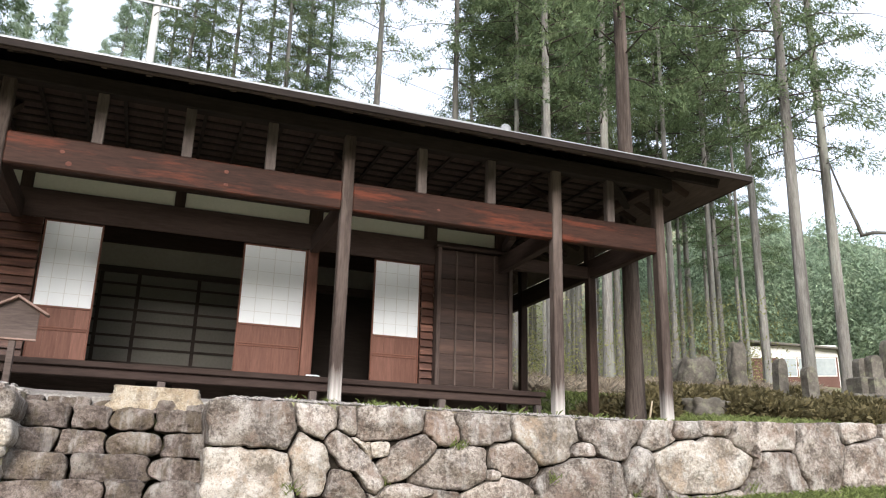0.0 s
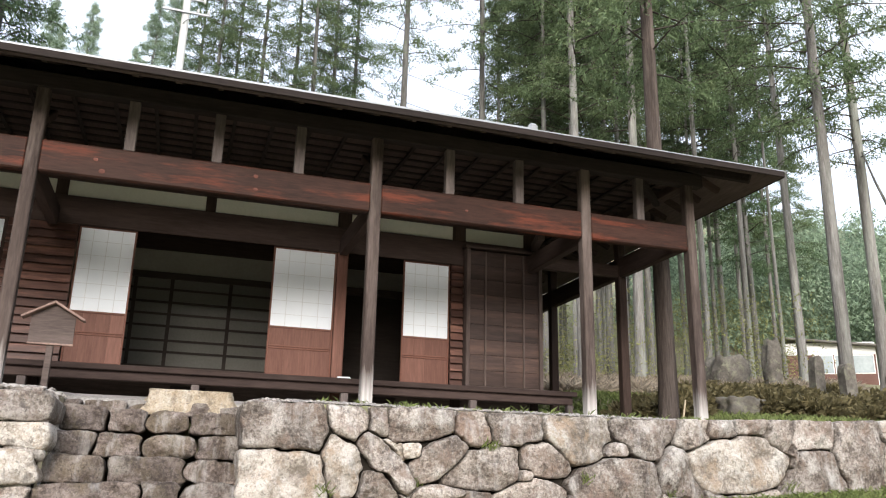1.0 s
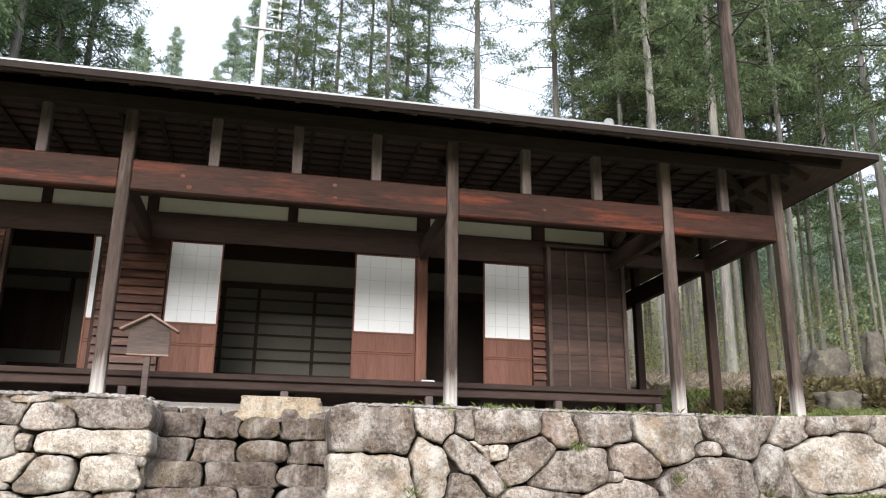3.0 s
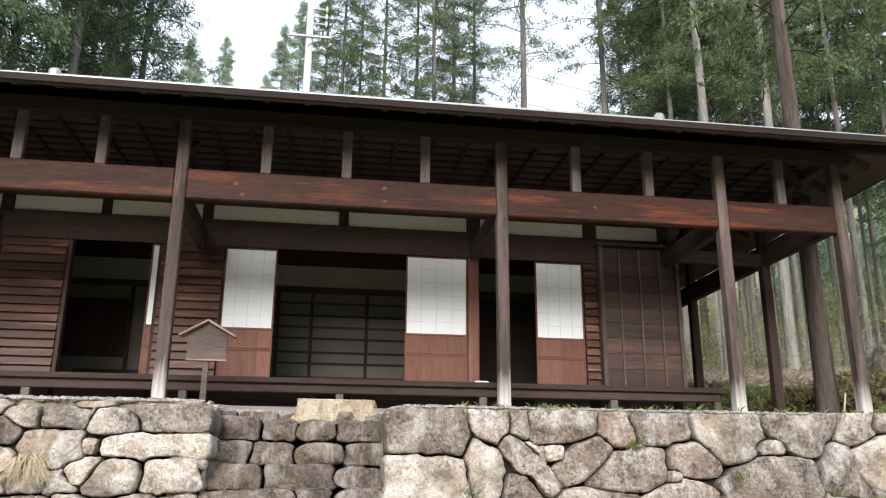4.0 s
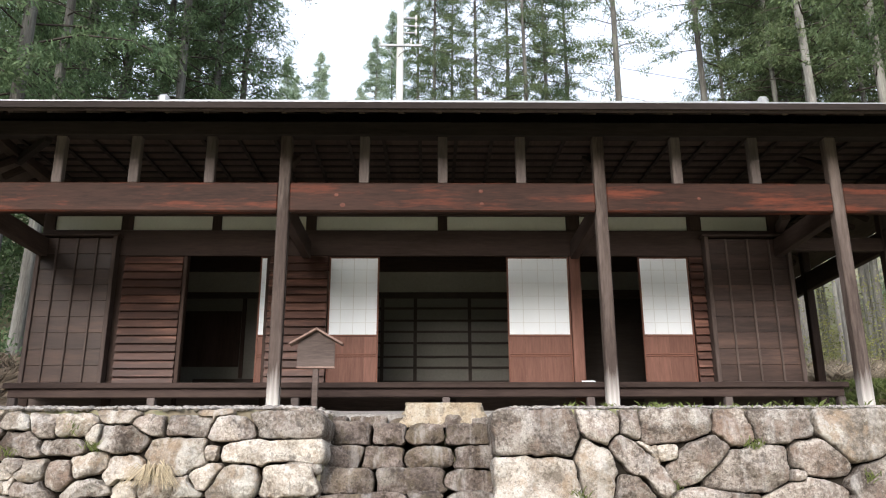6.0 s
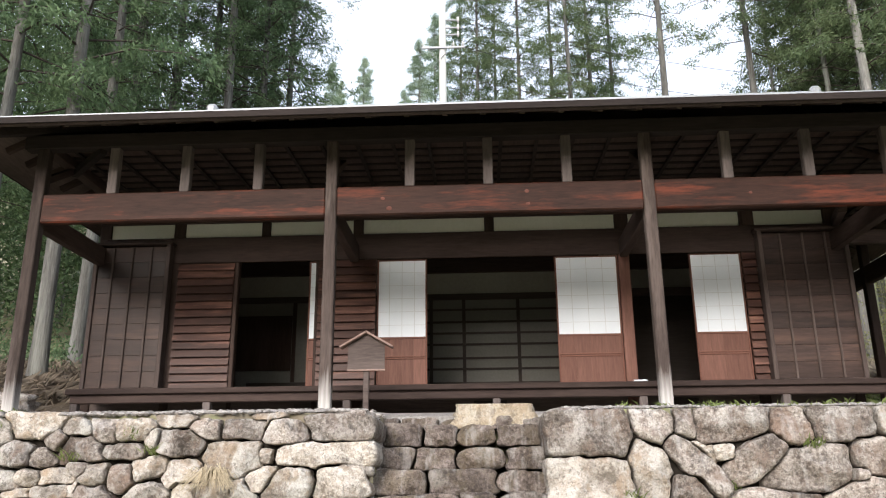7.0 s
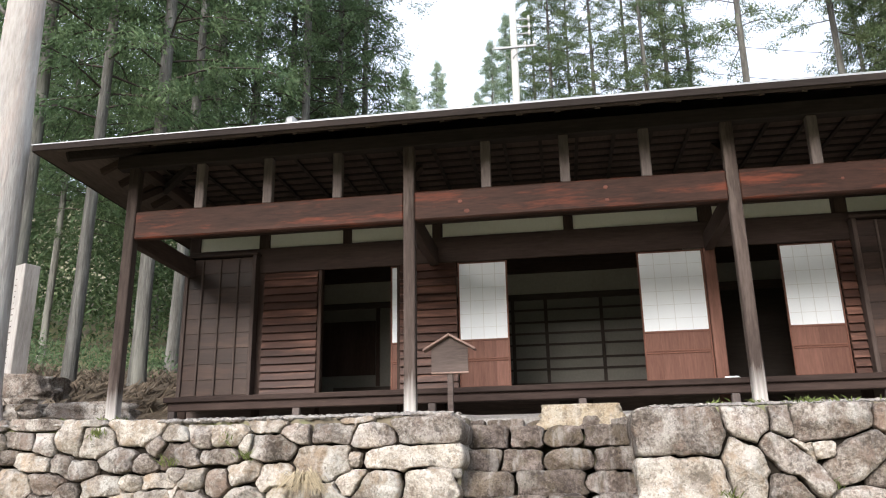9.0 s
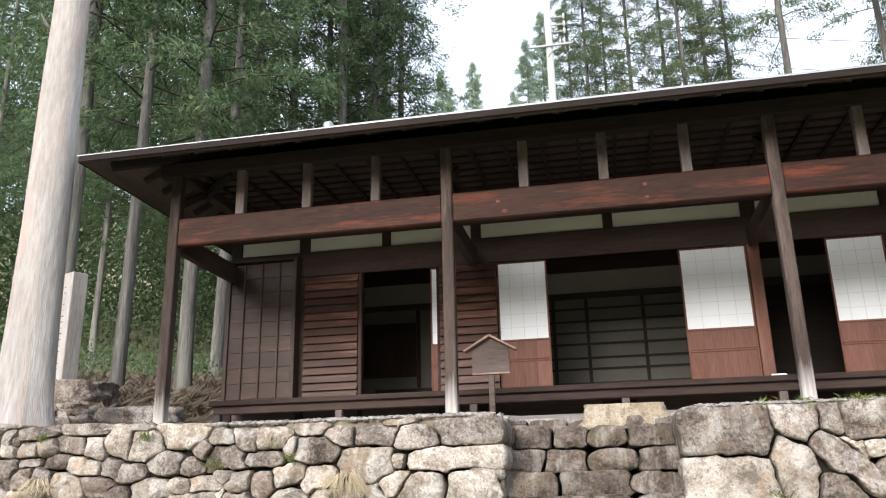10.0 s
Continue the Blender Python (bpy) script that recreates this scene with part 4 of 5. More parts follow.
# ---------- loose stones ----------
def boulder(name, loc, size, seed, mat, label, category, flat=0.0, group="", boxy=0.7):
    """A weathered boulder; flat: how far its top is cut level."""
    bm = bmesh.new()
    bmesh.ops.create_icosphere(bm, subdivisions=4, radius=1)
    for v in bm.verts:
        c = v.co
        m = max(abs(c.x), abs(c.y), abs(c.z))
        c2 = c.lerp(c / m, boxy)
        c2 *= 1 + (0.22 if boxy < 0.9 else 0.09) * noise.fractal(c * 2.1 + Vector((seed * 5.1, 0, seed)), 1.0, 2.0, 4)
        if flat and c2.z > flat:
            c2.z = flat + (c2.z - flat) * 0.2
        slim = 1 - 0.10 * (c2.z + 1) if boxy > 0.9 else 1.0
        v.co = Vector((c2.x * size[0] * slim, c2.y * size[1] * slim, c2.z * size[2]))
    me = bpy.data.meshes.new(name)
    bm.to_mesh(me)
    bm.free()
    me.materials.append(mat)
    me.polygons.foreach_set("use_smooth", [True] * len(me.polygons))
    ob = new(name, me)
    ob.location = loc
    return tagged(ob, label, category, group)


boulder("shoe_stone", (0.14, 8.98, -0.085), (0.50, 0.24, 0.15), 3, M["stone_yellow"], "flat yellowish stepping stone before the veranda", "stone", 0.72, boxy=0.93)
boulder("flat_stone", (-2.86, 8.95, -0.08), (0.46, 0.25, 0.11), 5, M["stone_yellow"], "low flat pale stone on the terrace", "stone", 0.5)

# ---------- notice board on a post ----------
notice = thing("notice_board", (-1.29, 9.0, -0.02), "small weathered wooden notice board with a gabled top", "sign")
part("post", box(-0.032, 0.032, -0.03, 0.03, -0.06, 0.50, 0.006), M["sign"], notice)
bm = bmesh.new()
prof = [(-0.21, 0.47), (0.21, 0.47), (0.21, 0.74), (0, 0.87), (-0.21, 0.74)]
fr = [bm.verts.new((x, -0.045, z)) for x, z in prof]
bk = [bm.verts.new((x, -0.020, z)) for x, z in prof]
bm.faces.new(fr)
bm.faces.new(bk[::-1])
for i in range(5):
    j = (i + 1) % 5
    bm.faces.new((fr[j], fr[i], bk[i], bk[j]))
part("board", bm, M["sign"], notice, "grey weathered board")
for s in (-1, 1):
    part("roof_board", bar_between((s * -0.012, -0.03, 0.895), (s * 0.30, -0.03, 0.715), 0.15, 0.024), M["signroof"], notice, "pale roof board")
part("bottom_rail", box(-0.215, 0.215, -0.05, -0.015, 0.448, 0.468, 0.004), M["signroof"], notice)


# ---------- trees ----------
def trunk_mesh(name, H, r, seed, mat, sides=14, flare=0.35, bend=0.10):
    rg = np.random.RandomState(seed)
    hs = np.concatenate([np.array([-1.5, 0.0, 0.15, 0.4, 0.9]), np.linspace(1.6, H, 16)])
    ph = rg.uniform(0, 6.28, 3)
    verts, faces = [], []
    for h in hs:
        t = max(0.0, h / H)
        rad = r * (1 - 0.86 * t ** 1.1) * (1 + flare * math.exp(-max(h, 0) * 2.6))
        cx, cy = bend * math.sin(3.0 * t + ph[0]) - bend * math.sin(ph[0]), bend * math.sin(2.4 * t + ph[1]) - bend * math.sin(ph[1])
        for i in range(sides):
            a = 2 * math.pi * i / sides
            k = 1 + 0.05 * math.sin(3 * a + ph[2] + h * 0.2) + 0.05 * rg.uniform(-1, 1) + flare * 0.4 * math.exp(-max(h, 0) * 3) * math.sin(5 * a + ph[0])
            verts.append((cx + rad * k * math.cos(a), cy + rad * k * math.sin(a), h))
    for k in range(len(hs) - 1):
        for i in range(sides):
            j = (i + 1) % sides
            faces.append((k * sides + i, k * sides + j, (k + 1) * sides + j, (k + 1) * sides + i))
    return raw_mesh(name, verts, faces, mat, True)


def sprays(centres, outward, n, length, width, rg, droop=0.5, spread=0.5):
    """n narrow drooping leaf blades about each centre; centres and outward are k x 3."""
    k = len(centres)
    c = np.repeat(centres, n, 0) + rg.normal(0, 1, (k * n, 3)) * spread * np.array([1, 1, 0.6])
    d = np.repeat(outward, n, 0) + rg.normal(0, 0.5, (k * n, 3)) - np.array([0, 0, droop])
    d /= np.linalg.norm(d, axis=1, keepdims=True)
    side = np.cross(d, rg.normal(0, 1, (k * n, 3)))
    side /= np.linalg.norm(side, axis=1, keepdims=True) + 1e-9
    L = length * rg.uniform(0.6, 1.4, (k * n, 1))
    W = width * rg.uniform(0.6, 1.4, (k * n, 1))
    mid = c + d * L * 0.45
    mid2 = mid + side * W
    mid1 = mid - side * W
    return np.stack([c, mid1, c + d * L - np.array([0, 0, 0.12]) * L, mid2], 1)


def crown_parts(H, base, R, seed, leaf, bark, limbs=105, per=7, n=56, gap=0.64, tuft=0.13):
    """A cedar crown: limbs that sweep out and droop, each hung with tufts of leaf sprays; uneven, with gaps."""
    rg = np.random.RandomState(seed)
    C, O, V, F = [], [], [], []
    lob = rg.uniform(0, 6.28, 4)
    for i in range(limbs):
        t = ((i + rg.uniform(0, 1)) / limbs) ** 0.9
        h = base + (H - base) * t
        a = i * 2.39996 + rg.normal(0, 0.35)
        prof = (1 - t) ** 0.72 * (0.62 + 0.38 * min(1, t * 5 + 0.25))
        L = R * (prof + 0.05) * rg.uniform(0.6, 1.12) * (1 + 0.22 * math.sin(2 * a + lob[0] + 5 * t) + 0.18 * math.sin(h * 1.7 + lob[1]))
        bare = math.sin(3 * a + lob[2]) * math.sin(h * 0.9 + lob[3]) > 1 - gap
        way = np.array([math.cos(a), math.sin(a), 0.0])
        across = np.array([-way[1], way[0], 0.0])
        sweep, drop, veer = rg.uniform(0.10, 0.38), rg.uniform(0.30, 0.62), rg.normal(0, 0.12)

        def at(u):
            return way * L * u + across * veer * L * u * u + np.array([0, 0, h + L * (sweep * u - drop * u * u)])
        s = len(V)
        for u, w in ((0, 0.024), (0.35, 0.017), (0.7, 0.010), (1, 0.003)):
            p = at(u)
            V += [p + across * w, p + np.array([0, 0, w * 1.6]), p - across * w]
        for k in range(3):
            F += [(s + k * 3 + m, s + k * 3 + (m + 1) % 3, s + k * 3 + 3 + (m + 1) % 3, s + k * 3 + 3 + m) for m in range(3)]
        if bare:
            continue
        for j in range(per):
            u = 0.26 + 0.74 * (j + rg.uniform(0, 1)) / per
            C.append(at(u) + across * rg.normal(0, 0.16) * L * u + np.array([0, 0, rg.normal(0, 0.10)]))
            O.append(way * 0.45 + across * rg.normal(0, 0.3))
    V2 = sprays(np.array(C), np.array(O), n, tuft, tuft * 0.125, rg, 0.45, 0.138)
    return quads_mesh("crown", V2, leaf), raw_mesh("limbs", V, F, bark)


VARIANTS = []
for i, (H, base, R, tr, leaf, limbs) in enumerate(((26, 8.5, 3.0, 0.22, "cedar", 112), (24, 6.5, 3.0, 0.20, "cedar_dark", 125), (28, 12.0, 2.7, 0.22, "cedar", 76), (23, 5.0, 2.8, 0.19, "cedar_dark", 125),
                                                   (20, 2.5, 2.7, 0.19, "cedar_hazed", 135), (19, 3.5, 2.4, 0.17, "cedar", 85), (21, 6.5, 3.2, 0.20, "cedar", 95), (17, 7.0, 2.7, 0.17, "cedar", 70))):
    VARIANTS.append((H, tr, trunk_mesh("trunk", H, tr, 20 + i, M["bark"]), *crown_parts(H + 0.6, base, R, 40 + i, M[leaf], M["dark_bark"], limbs)))
light_trunk = trunk_mesh("trunk", 26, 0.20, 35, M["bark_light"])
red_trunk = trunk_mesh("trunk", 26, 0.22, 33, M["bark_red"])


def cedar(az, dist, variant, dia=0.0, scale=1.0, spin=0.0, trunk=None, name="cedar_tree", label="tall straight cedar with a bare grey trunk and drooping crown", group="cedar wood"):
    a = radians(az)
    x, y = dist * math.sin(a), dist * math.cos(a)
    H, tr, tm, cm, lm = VARIANTS[variant]
    tr = 0.20 if (az > 22 and not trunk) else tr
    k = (dia / 2 / tr) if dia else scale
    t = thing(name, (x, y, ground_z(x, y) - 0.03), label, "tree", group)
    t.rotation_euler = (0, 0, spin)
    ob = part("trunk", trunk or (light_trunk if az > 22 else tm), None, t)
    ob.scale = (k, k, scale)
    for nm, me in (("crown", cm), ("bare_limb", lm)):
        ob = part(nm, me, None, t, kind="stuff")
        ob.scale = (scale, scale, scale)
    return t


# bearing in degrees, distance, kind, trunk thickness, size
NEAR = [(33.8, 13.0, 7, 0.225, 0.85), (45.0, 20.0, 6, 0.31, 0.95), (47.2, 23.0, 6, 0.31, 0.95), (42.5, 25.0, 0, 0.26, 0.9),
        (28.2, 22.0, 0, 0.30, 0.95), (20.8, 26.0, 2, 0.30, 0.9), (14.5, 24.0, 2, 0.30, 0.85), (-29.6, 16.0, 3, 0.30, 1.1),
        (-33.8, 16.0, 3, 0.25, 1.1), (-37.6, 17.0, 1, 0.36, 1.1), (-25.8, 24.0, 1, 0.42, 1.0), (-23.1, 25.0, 1, 0.40, 1.0)]
MID = [(35.2, 37, 7, 0.24, 0.9), (37.2, 35, 7, 0.20, 0.95), (39.0, 39, 7, 0.20, 0.95), (41.0, 37, 7, 0.18, 0.9), (42.6, 42, 7, 0.16, 0.75), (-18.9, 23, 1, 0.36, 1.0), (-16.4, 25, 3, 0.34, 1.05), (-14.6, 28, 1, 0.34, 1.05), (-27.5, 22, 3, 0.36, 1.05), (3.6, 34, 0, 0.30, 0.92), (7.6, 31, 0, 0.32, 0.90), (10.6, 35, 0, 0.30, 0.9), (0.3, 36, 0, 0.30, 0.90), (-8.7, 60, 4, 0.3, 0.95), (-4.4, 46, 4, 0.3, 0.88), (-10.6, 64, 4, 0.3, 0.86), (-3.0, 48, 4, 0.3, 1.0), (-5.6, 58, 4, 0.3, 0.80), (-11.3, 58, 4, 0.3, 0.9), (39.3, 30, 0, 0.24, 0.95), (39.8, 33, 3, 0.24, 0.9), (36.7, 28, 0, 0.24, 0.95), (26.1, 32, 0, 0.28, 0.95), (26.9, 36, 2, 0.26, 1.0),
       (29.4, 30, 2, 0.24, 0.95), (32.1, 24, 0, 0.34, 0.95), (32.9, 29, 2, 0.26, 0.95), (37.8, 36, 0, 0.28, 0.9), (24.0, 34, 0, 0.3, 0.95),
       (9.3, 33, 1, 0.34, 0.86), (6.2, 36, 0, 0.34, 0.90), (1.6, 38, 1, 0.3, 0.88), (-1.2, 42, 3, 0.3, 0.95), 
       (-20.3, 27, 1, 0.36, 1.0), (-17.8, 30, 3, 0.34, 1.0), (-15.6, 33, 1, 0.34, 0.98)]
for i, (az, dist, var, dia, sc) in enumerate(NEAR):
    cedar(az, dist, var, dia, sc, i * 1.3, red_trunk if i == 0 else None, label="tall cedar with reddish-brown bark beside the veranda" if i == 0 else "tall straight cedar with a bare grey trunk and drooping crown")
for i, (az, dist, var, dia, sc) in enumerate(MID):
    cedar(az, dist, var, dia, sc, i * 2.1)
# younger cedars that fill the wood behind the house's east end
for i in range(5):
    cedar(22.2 + i * 2.9 + 0.4 * math.sin(i * 2.7), 29 + 4 * math.sin(i * 1.9), 7, 0.20, 0.95 + 0.12 * math.sin(i * 1.3), i * 1.7)
rng = random.Random(8)
for i in range(15):
    az = rng.choice([rng.uniform(-47, -16), rng.uniform(-47, -28), rng.uniform(-47, -24), rng.uniform(22, 42)])
    cedar(az, rng.uniform(24, 48), rng.choice((1, 3)) if az < 0 else rng.choice((0, 2)), rng.uniform(0.20, 0.34), rng.uniform(0.85, 1.1), rng.uniform(0, 6))

for i in range(13):
    cedar(rng.uniform(23.5, 43), rng.uniform(27, 44), 2, rng.uniform(0.11, 0.20), rng.uniform(0.75, 0.95), rng.uniform(0, 6), label="slender young cedar with a thin pale trunk")

def tube(name, pts, radii, mat, sides=8):
    verts, faces = [], []
    pts = [Vector(p) for p in pts]
    for k, p in enumerate(pts):
        d = (pts[min(k + 1, len(pts) - 1)] - pts[max(k - 1, 0)]).normalized()
        q = d.to_track_quat("Z", "Y")
        for i in range(sides):
            a = 2 * math.pi * i / sides
            verts.append(p + q @ Vector((math.cos(a) * radii[k], math.sin(a) * radii[k], 0)))
    for k in range(len(pts) - 1):
        for i in range(sides):
            j = (i + 1) % sides
            faces.append((k * sides + i, k * sides + j, (k + 1) * sides + j, (k + 1) * sides + i))
    faces += [tuple(range(sides))[::-1], tuple(range((len(pts) - 1) * sides, len(pts) * sides))]
    return raw_mesh(name, verts, faces, mat, True)


# the pale bare trunk at the terrace's edge
pale = thing("pale_trunk", (-6.75, 8.3, upper(-6.75, 8.3) - 0.05), "thick pale weathered tree trunk standing on the terrace edge", "tree")
part("trunk", trunk_mesh("trunk", 17.0, 0.30, 91, M["bark_pale"], 24, 0.35, 0.05), None, pale)

part("branch_stub", tube("branch_stub", [(-0.20, -0.10, 5.35), (-0.30, -0.14, 5.45), (-0.38, -0.17, 5.62)], [0.035, 0.025, 0.012], M["bark"], 8), None, pale, "short grey broken branch stub")

# ---------- far woods ----------
rg = np.random.RandomState(5)
C, O = [], []
for i in range(150):
    az, d = radians(rg.choice([rg.uniform(32, 54), rg.uniform(38, 54)])), rg.uniform(44, 74)
    x, y = d * math.sin(az), d * math.cos(az)
    h, r = rg.uniform(5, 8.5), rg.uniform(1.8, 2.8)
    z = ground_z(x, y)
    for j in range(58):
        t, a = rg.uniform(0, 1), rg.uniform(0, 6.28)
        q = r * (1 - t) ** 0.8 * (0.8 + 0.3 * math.sin(9 * t + 3 * a + i))
        C.append((x + q * math.cos(a), y + q * math.sin(a), z + 0.5 + h * t))
        O.append((math.cos(a), math.sin(a), 0.2))
far = new("far_woods", quads_mesh("far_woods", sprays(np.array(C), np.array(O), 30, 0.24, 0.040, rg, 0.9, 0.42), M["cedar_hazed"]))
tagged(far, "dense green conifer woods on the far hillside", "woods", "", "stuff")
C, O = [], []
for i in range(95):
    az, d = radians(rg.uniform(-50, -24)), rg.uniform(36, 60)
    x, y = d * math.sin(az), d * math.cos(az)
    z, h, r = ground_z(x, y), rg.uniform(13, 21), rg.uniform(2.4, 3.4)
    for j in range(58):
        t, a = rg.uniform(0, 1), rg.uniform(0, 6.28)
        q = r * (1 - t) ** 0.6
        C.append((x + q * math.cos(a), y + q * math.sin(a), z + 0.3 + h * t))
        O.append((math.cos(a), math.sin(a), 0.2))
far_w = new("deep_woods", quads_mesh("deep_woods", sprays(np.array(C), np.array(O), 26, 0.30, 0.05, rg, 0.6, 0.55), M["cedar_dark"]))
tagged(far_w, "dark conifer woods deep behind the trunks", "woods", "", "stuff")

# ---------- unseen woods added behind the camera: close the valley, block low sky light ---
rg = np.random.RandomState(15)
C, O = [], []
for i in range(700):
    a, d = radians(rg.uniform(60, 300)), rg.uniform(48, 62)
    x, y = d * math.sin(a), d * math.cos(a)
    h, r = rg.uniform(10, 15), rg.uniform(2.2, 3.4)
    for j in range(22):
        t, b = rg.uniform(0, 1), rg.uniform(0, 6.28)
        q = r * (1 - t) ** 0.6
        C.append((x + q * math.cos(b), y + q * math.sin(b), -2 + h * t))
        O.append((math.cos(b), math.sin(b), 0.2))
back_woods = new("valley_woods", quads_mesh("valley_woods", sprays(np.array(C), np.array(O), 4, 2.0, 0.9, rg, 0.6, 0.5), M["cedar_hazed"]))
tagged(back_woods, "unseen conifer woods added behind the camera to block low sky light", "woods", "", "stuff")


def polar(az, d, dz=0.0):
    a = radians(az)
    x, y = d * math.sin(a), d * math.cos(a)
    return Vector((x, y, ground_z(x, y) + dz))


# ---------- utility pole behind the house ----------
base = polar(-2.5, 27)
pole = thing("utility_pole", base, "pale concrete utility pole with steel crossarms and wires", "utility pole")
part("shaft", tube("shaft", [(0, 0, -0.5), (0, 0, 6), (0, 0, 20)], [0.17, 0.15, 0.11], M["concrete"], 16), None, pole)
ZA = EYE.z + 0.592 * 27 - base.z
part("crossarm", box(-0.80, 0.85, -0.19, -0.12, ZA - 0.04, ZA + 0.04, 0.008), M["metal"], pole, "galvanised crossarm")
part("arm_brace", bar_between((-0.55, -0.16, ZA - 0.04), (-0.10, -0.13, ZA - 0.62), 0.04, 0.02), M["metal"], pole)
for k, dz in enumerate((0.62, 0.92, 1.25)):
    part("bracket", box(0.10, 0.62 + 0.1 * (k % 2), -0.06, 0.0, ZA + dz - 0.025, ZA + dz + 0.025, 0.005), M["metal"], pole)
    part("insulator", tube("insulator", [(0.60, -0.03, ZA + dz - 0.10), (0.60, -0.03, ZA + dz), (0.60, -0.03, ZA + dz + 0.13)], [0.03, 0.055, 0.035], M["concrete"], 10), None, pole)
for x in (-0.74, 0.42, 0.78):
    part("insulator", tube("insulator", [(x, -0.155, ZA + 0.04), (x, -0.155, ZA + 0.12), (x, -0.155, ZA + 0.20)], [0.025, 0.05, 0.03], M["concrete"], 10), None, pole)
for x0, z0, x1, z1, sag in ((0.5, ZA + 1.25, 22, ZA - 1.4, 0.7), (0.1, ZA - 1.0, 20, ZA - 3.0, 0.8), (0.78, ZA + 0.1, 21, ZA - 2.2, 0.9)):
    part("wire", tube("wire", [(x0 + (x1 - x0) * u, 2.0 * u, z0 + (z1 - z0) * u - sag * 4 * u * (1 - u)) for u in np.linspace(0, 1, 14)], [0.012] * 14, M["edge"], 5), None, pole)
part("cable_loop", tube("cable_loop", [(0.3 + 0.35 * math.sin(u), -0.17, ZA - 0.25 - 0.3 * (1 - math.cos(u))) for u in np.linspace(-1.4, 1.4, 10)], [0.014] * 10, M["edge"], 5), None, pole)

# ---------- memorial post on its stones, beside the pale trunk ----------
mp0 = Vector((-7.83, 10.35, 0.0))
mp0.z = ground_z(mp0.x, mp0.y)
boulder("base_stone", (mp0.x + 0.15, mp0.y, mp0.z + 0.38), (0.62, 0.40, 0.26), 21, M["stone"], "mossy squared base stone under the memorial post", "stone", 0.6)
boulder("base_stone", (mp0.x + 0.25, mp0.y - 0.45, mp0.z + 0.05), (0.60, 0.30, 0.20), 22, M["stone"], "flat grey step stone before the base", "stone", 0.6)
boulder("base_stone", (mp0.x + 0.75, mp0.y - 0.62, mp0.z - 0.02), (0.42, 0.28, 0.15), 23, M["stone"], "flat grey step stone before the base", "stone", 0.6)
boulder("base_stone", (mp0.x + 1.65, mp0.y - 0.55, mp0.z - 0.04), (0.60, 0.28, 0.20), 24, M["stone"], "mossy low stone at the bank's foot", "stone", 0.6)
memorial = thing("memorial_post", (mp0.x, mp0.y, mp0.z + 0.55), "tall pale squared wooden post with faded dark writing", "post")
part("shaft", box(-0.20, 0.20, -0.12, 0.12, -0.05, 1.66, 0.01, Matrix.Rotation(radians(-24), 4, "Z")), M["bark_pale"], memorial)
bm = bmesh.new()
rg2 = random.Random(3)
for k in range(15):
    w, z = rg2.uniform(0.012, 0.030), 1.45 - k * 0.088
    bevelled_box(bm, 0.03 - w, 0.03 + w, -0.1225, -0.1195, z - 0.022, z + rg2.uniform(-0.016, 0.0), 0, Matrix.Rotation(radians(-24), 4, "Z"))
part("faded_writing", bm, M["sign"], memorial, "faded unreadable marks", kind="stuff")

# ---------- beyond the terrace to the east: rocks, graves, hedge, shed ----------
boulder("boulder", polar(38.4, 14.4, 0.10), (0.40, 0.32, 0.24), 31, M["grave"], "grey boulder among the low hedge", "stone")
boulder("rock", polar(37.7, 22.0, 0.30), (0.46, 0.42, 0.66), 32, M["grave"], "tall rough mossy standing rock", "rock")
boulder("rock", polar(40.6, 21.0, 0.10), (0.75, 0.45, 0.30), 33, M["grave"], "low flat plinth rock", "rock", 0.5)
boulder("rock", polar(40.6, 21.0, 0.80), (0.19, 0.18, 0.62), 34, M["grave"], "slender standing stone on a plinth", "rock")


def gravestone(loc, w, h, lean, plinth=True):
    g = thing("gravestone", loc, "weathered grey round-topped gravestone on a plinth", "gravestone", "old graves")
    bm = bmesh.new()
    prof = [(-w / 2, 0), (w / 2, 0), (w / 2 * 0.98, h * 0.72)] + [(w / 2 * 0.96 * math.cos(t), h * 0.74 + h * 0.26 * math.sin(t)) for t in np.linspace(0.15, 2.99, 9)] + [(-w / 2 * 0.98, h * 0.72)]
    a = [bm.verts.new((x, -0.09, z + 0.18)) for x, z in prof]
    b = [bm.verts.new((x, 0.09, z + 0.18)) for x, z in prof]
    bm.faces.new(a)
    bm.faces.new(b[::-1])
    for i in range(len(prof)):
        j = (i + 1) % len(prof)
        bm.faces.new((a[j], a[i], b[i], b[j]))
    bmesh.ops.rotate(bm, cent=(0, 0, 0.18), matrix=Matrix.Rotation(radians(lean), 3, "Y"), verts=bm.verts)
    part("stone", bm, M["grave"], g)
    part("plinth", box(-w * 0.8, w * 0.8, -0.22, 0.22, -0.25, 0.19, 0.03), M["grave"], g)


for az, d, w, h, lean, dz in ((43.2, 17.5, 0.24, 0.75, 2, 0.1), (45.0, 17.0, 0.26, 0.62, -3, 0.1), (48.0, 19.0, 0.30, 0.42, 2, 0.5), (48.75, 19.0, 0.32, 0.50, 0, 0.5), (49.6, 19.2, 0.34, 0.85, 4, 0.5)):
    gravestone(polar(az, d, dz), w, h, lean)
for k, az in enumerate((47.6, 49.4, 51.2)):
    boulder("bank_stone", polar(az, 18.6, 0.08), (0.62, 0.42, 0.36), 41 + k, M["grave"], "broad grey stone holding up the graves", "stone", 0.6, "grave bank")

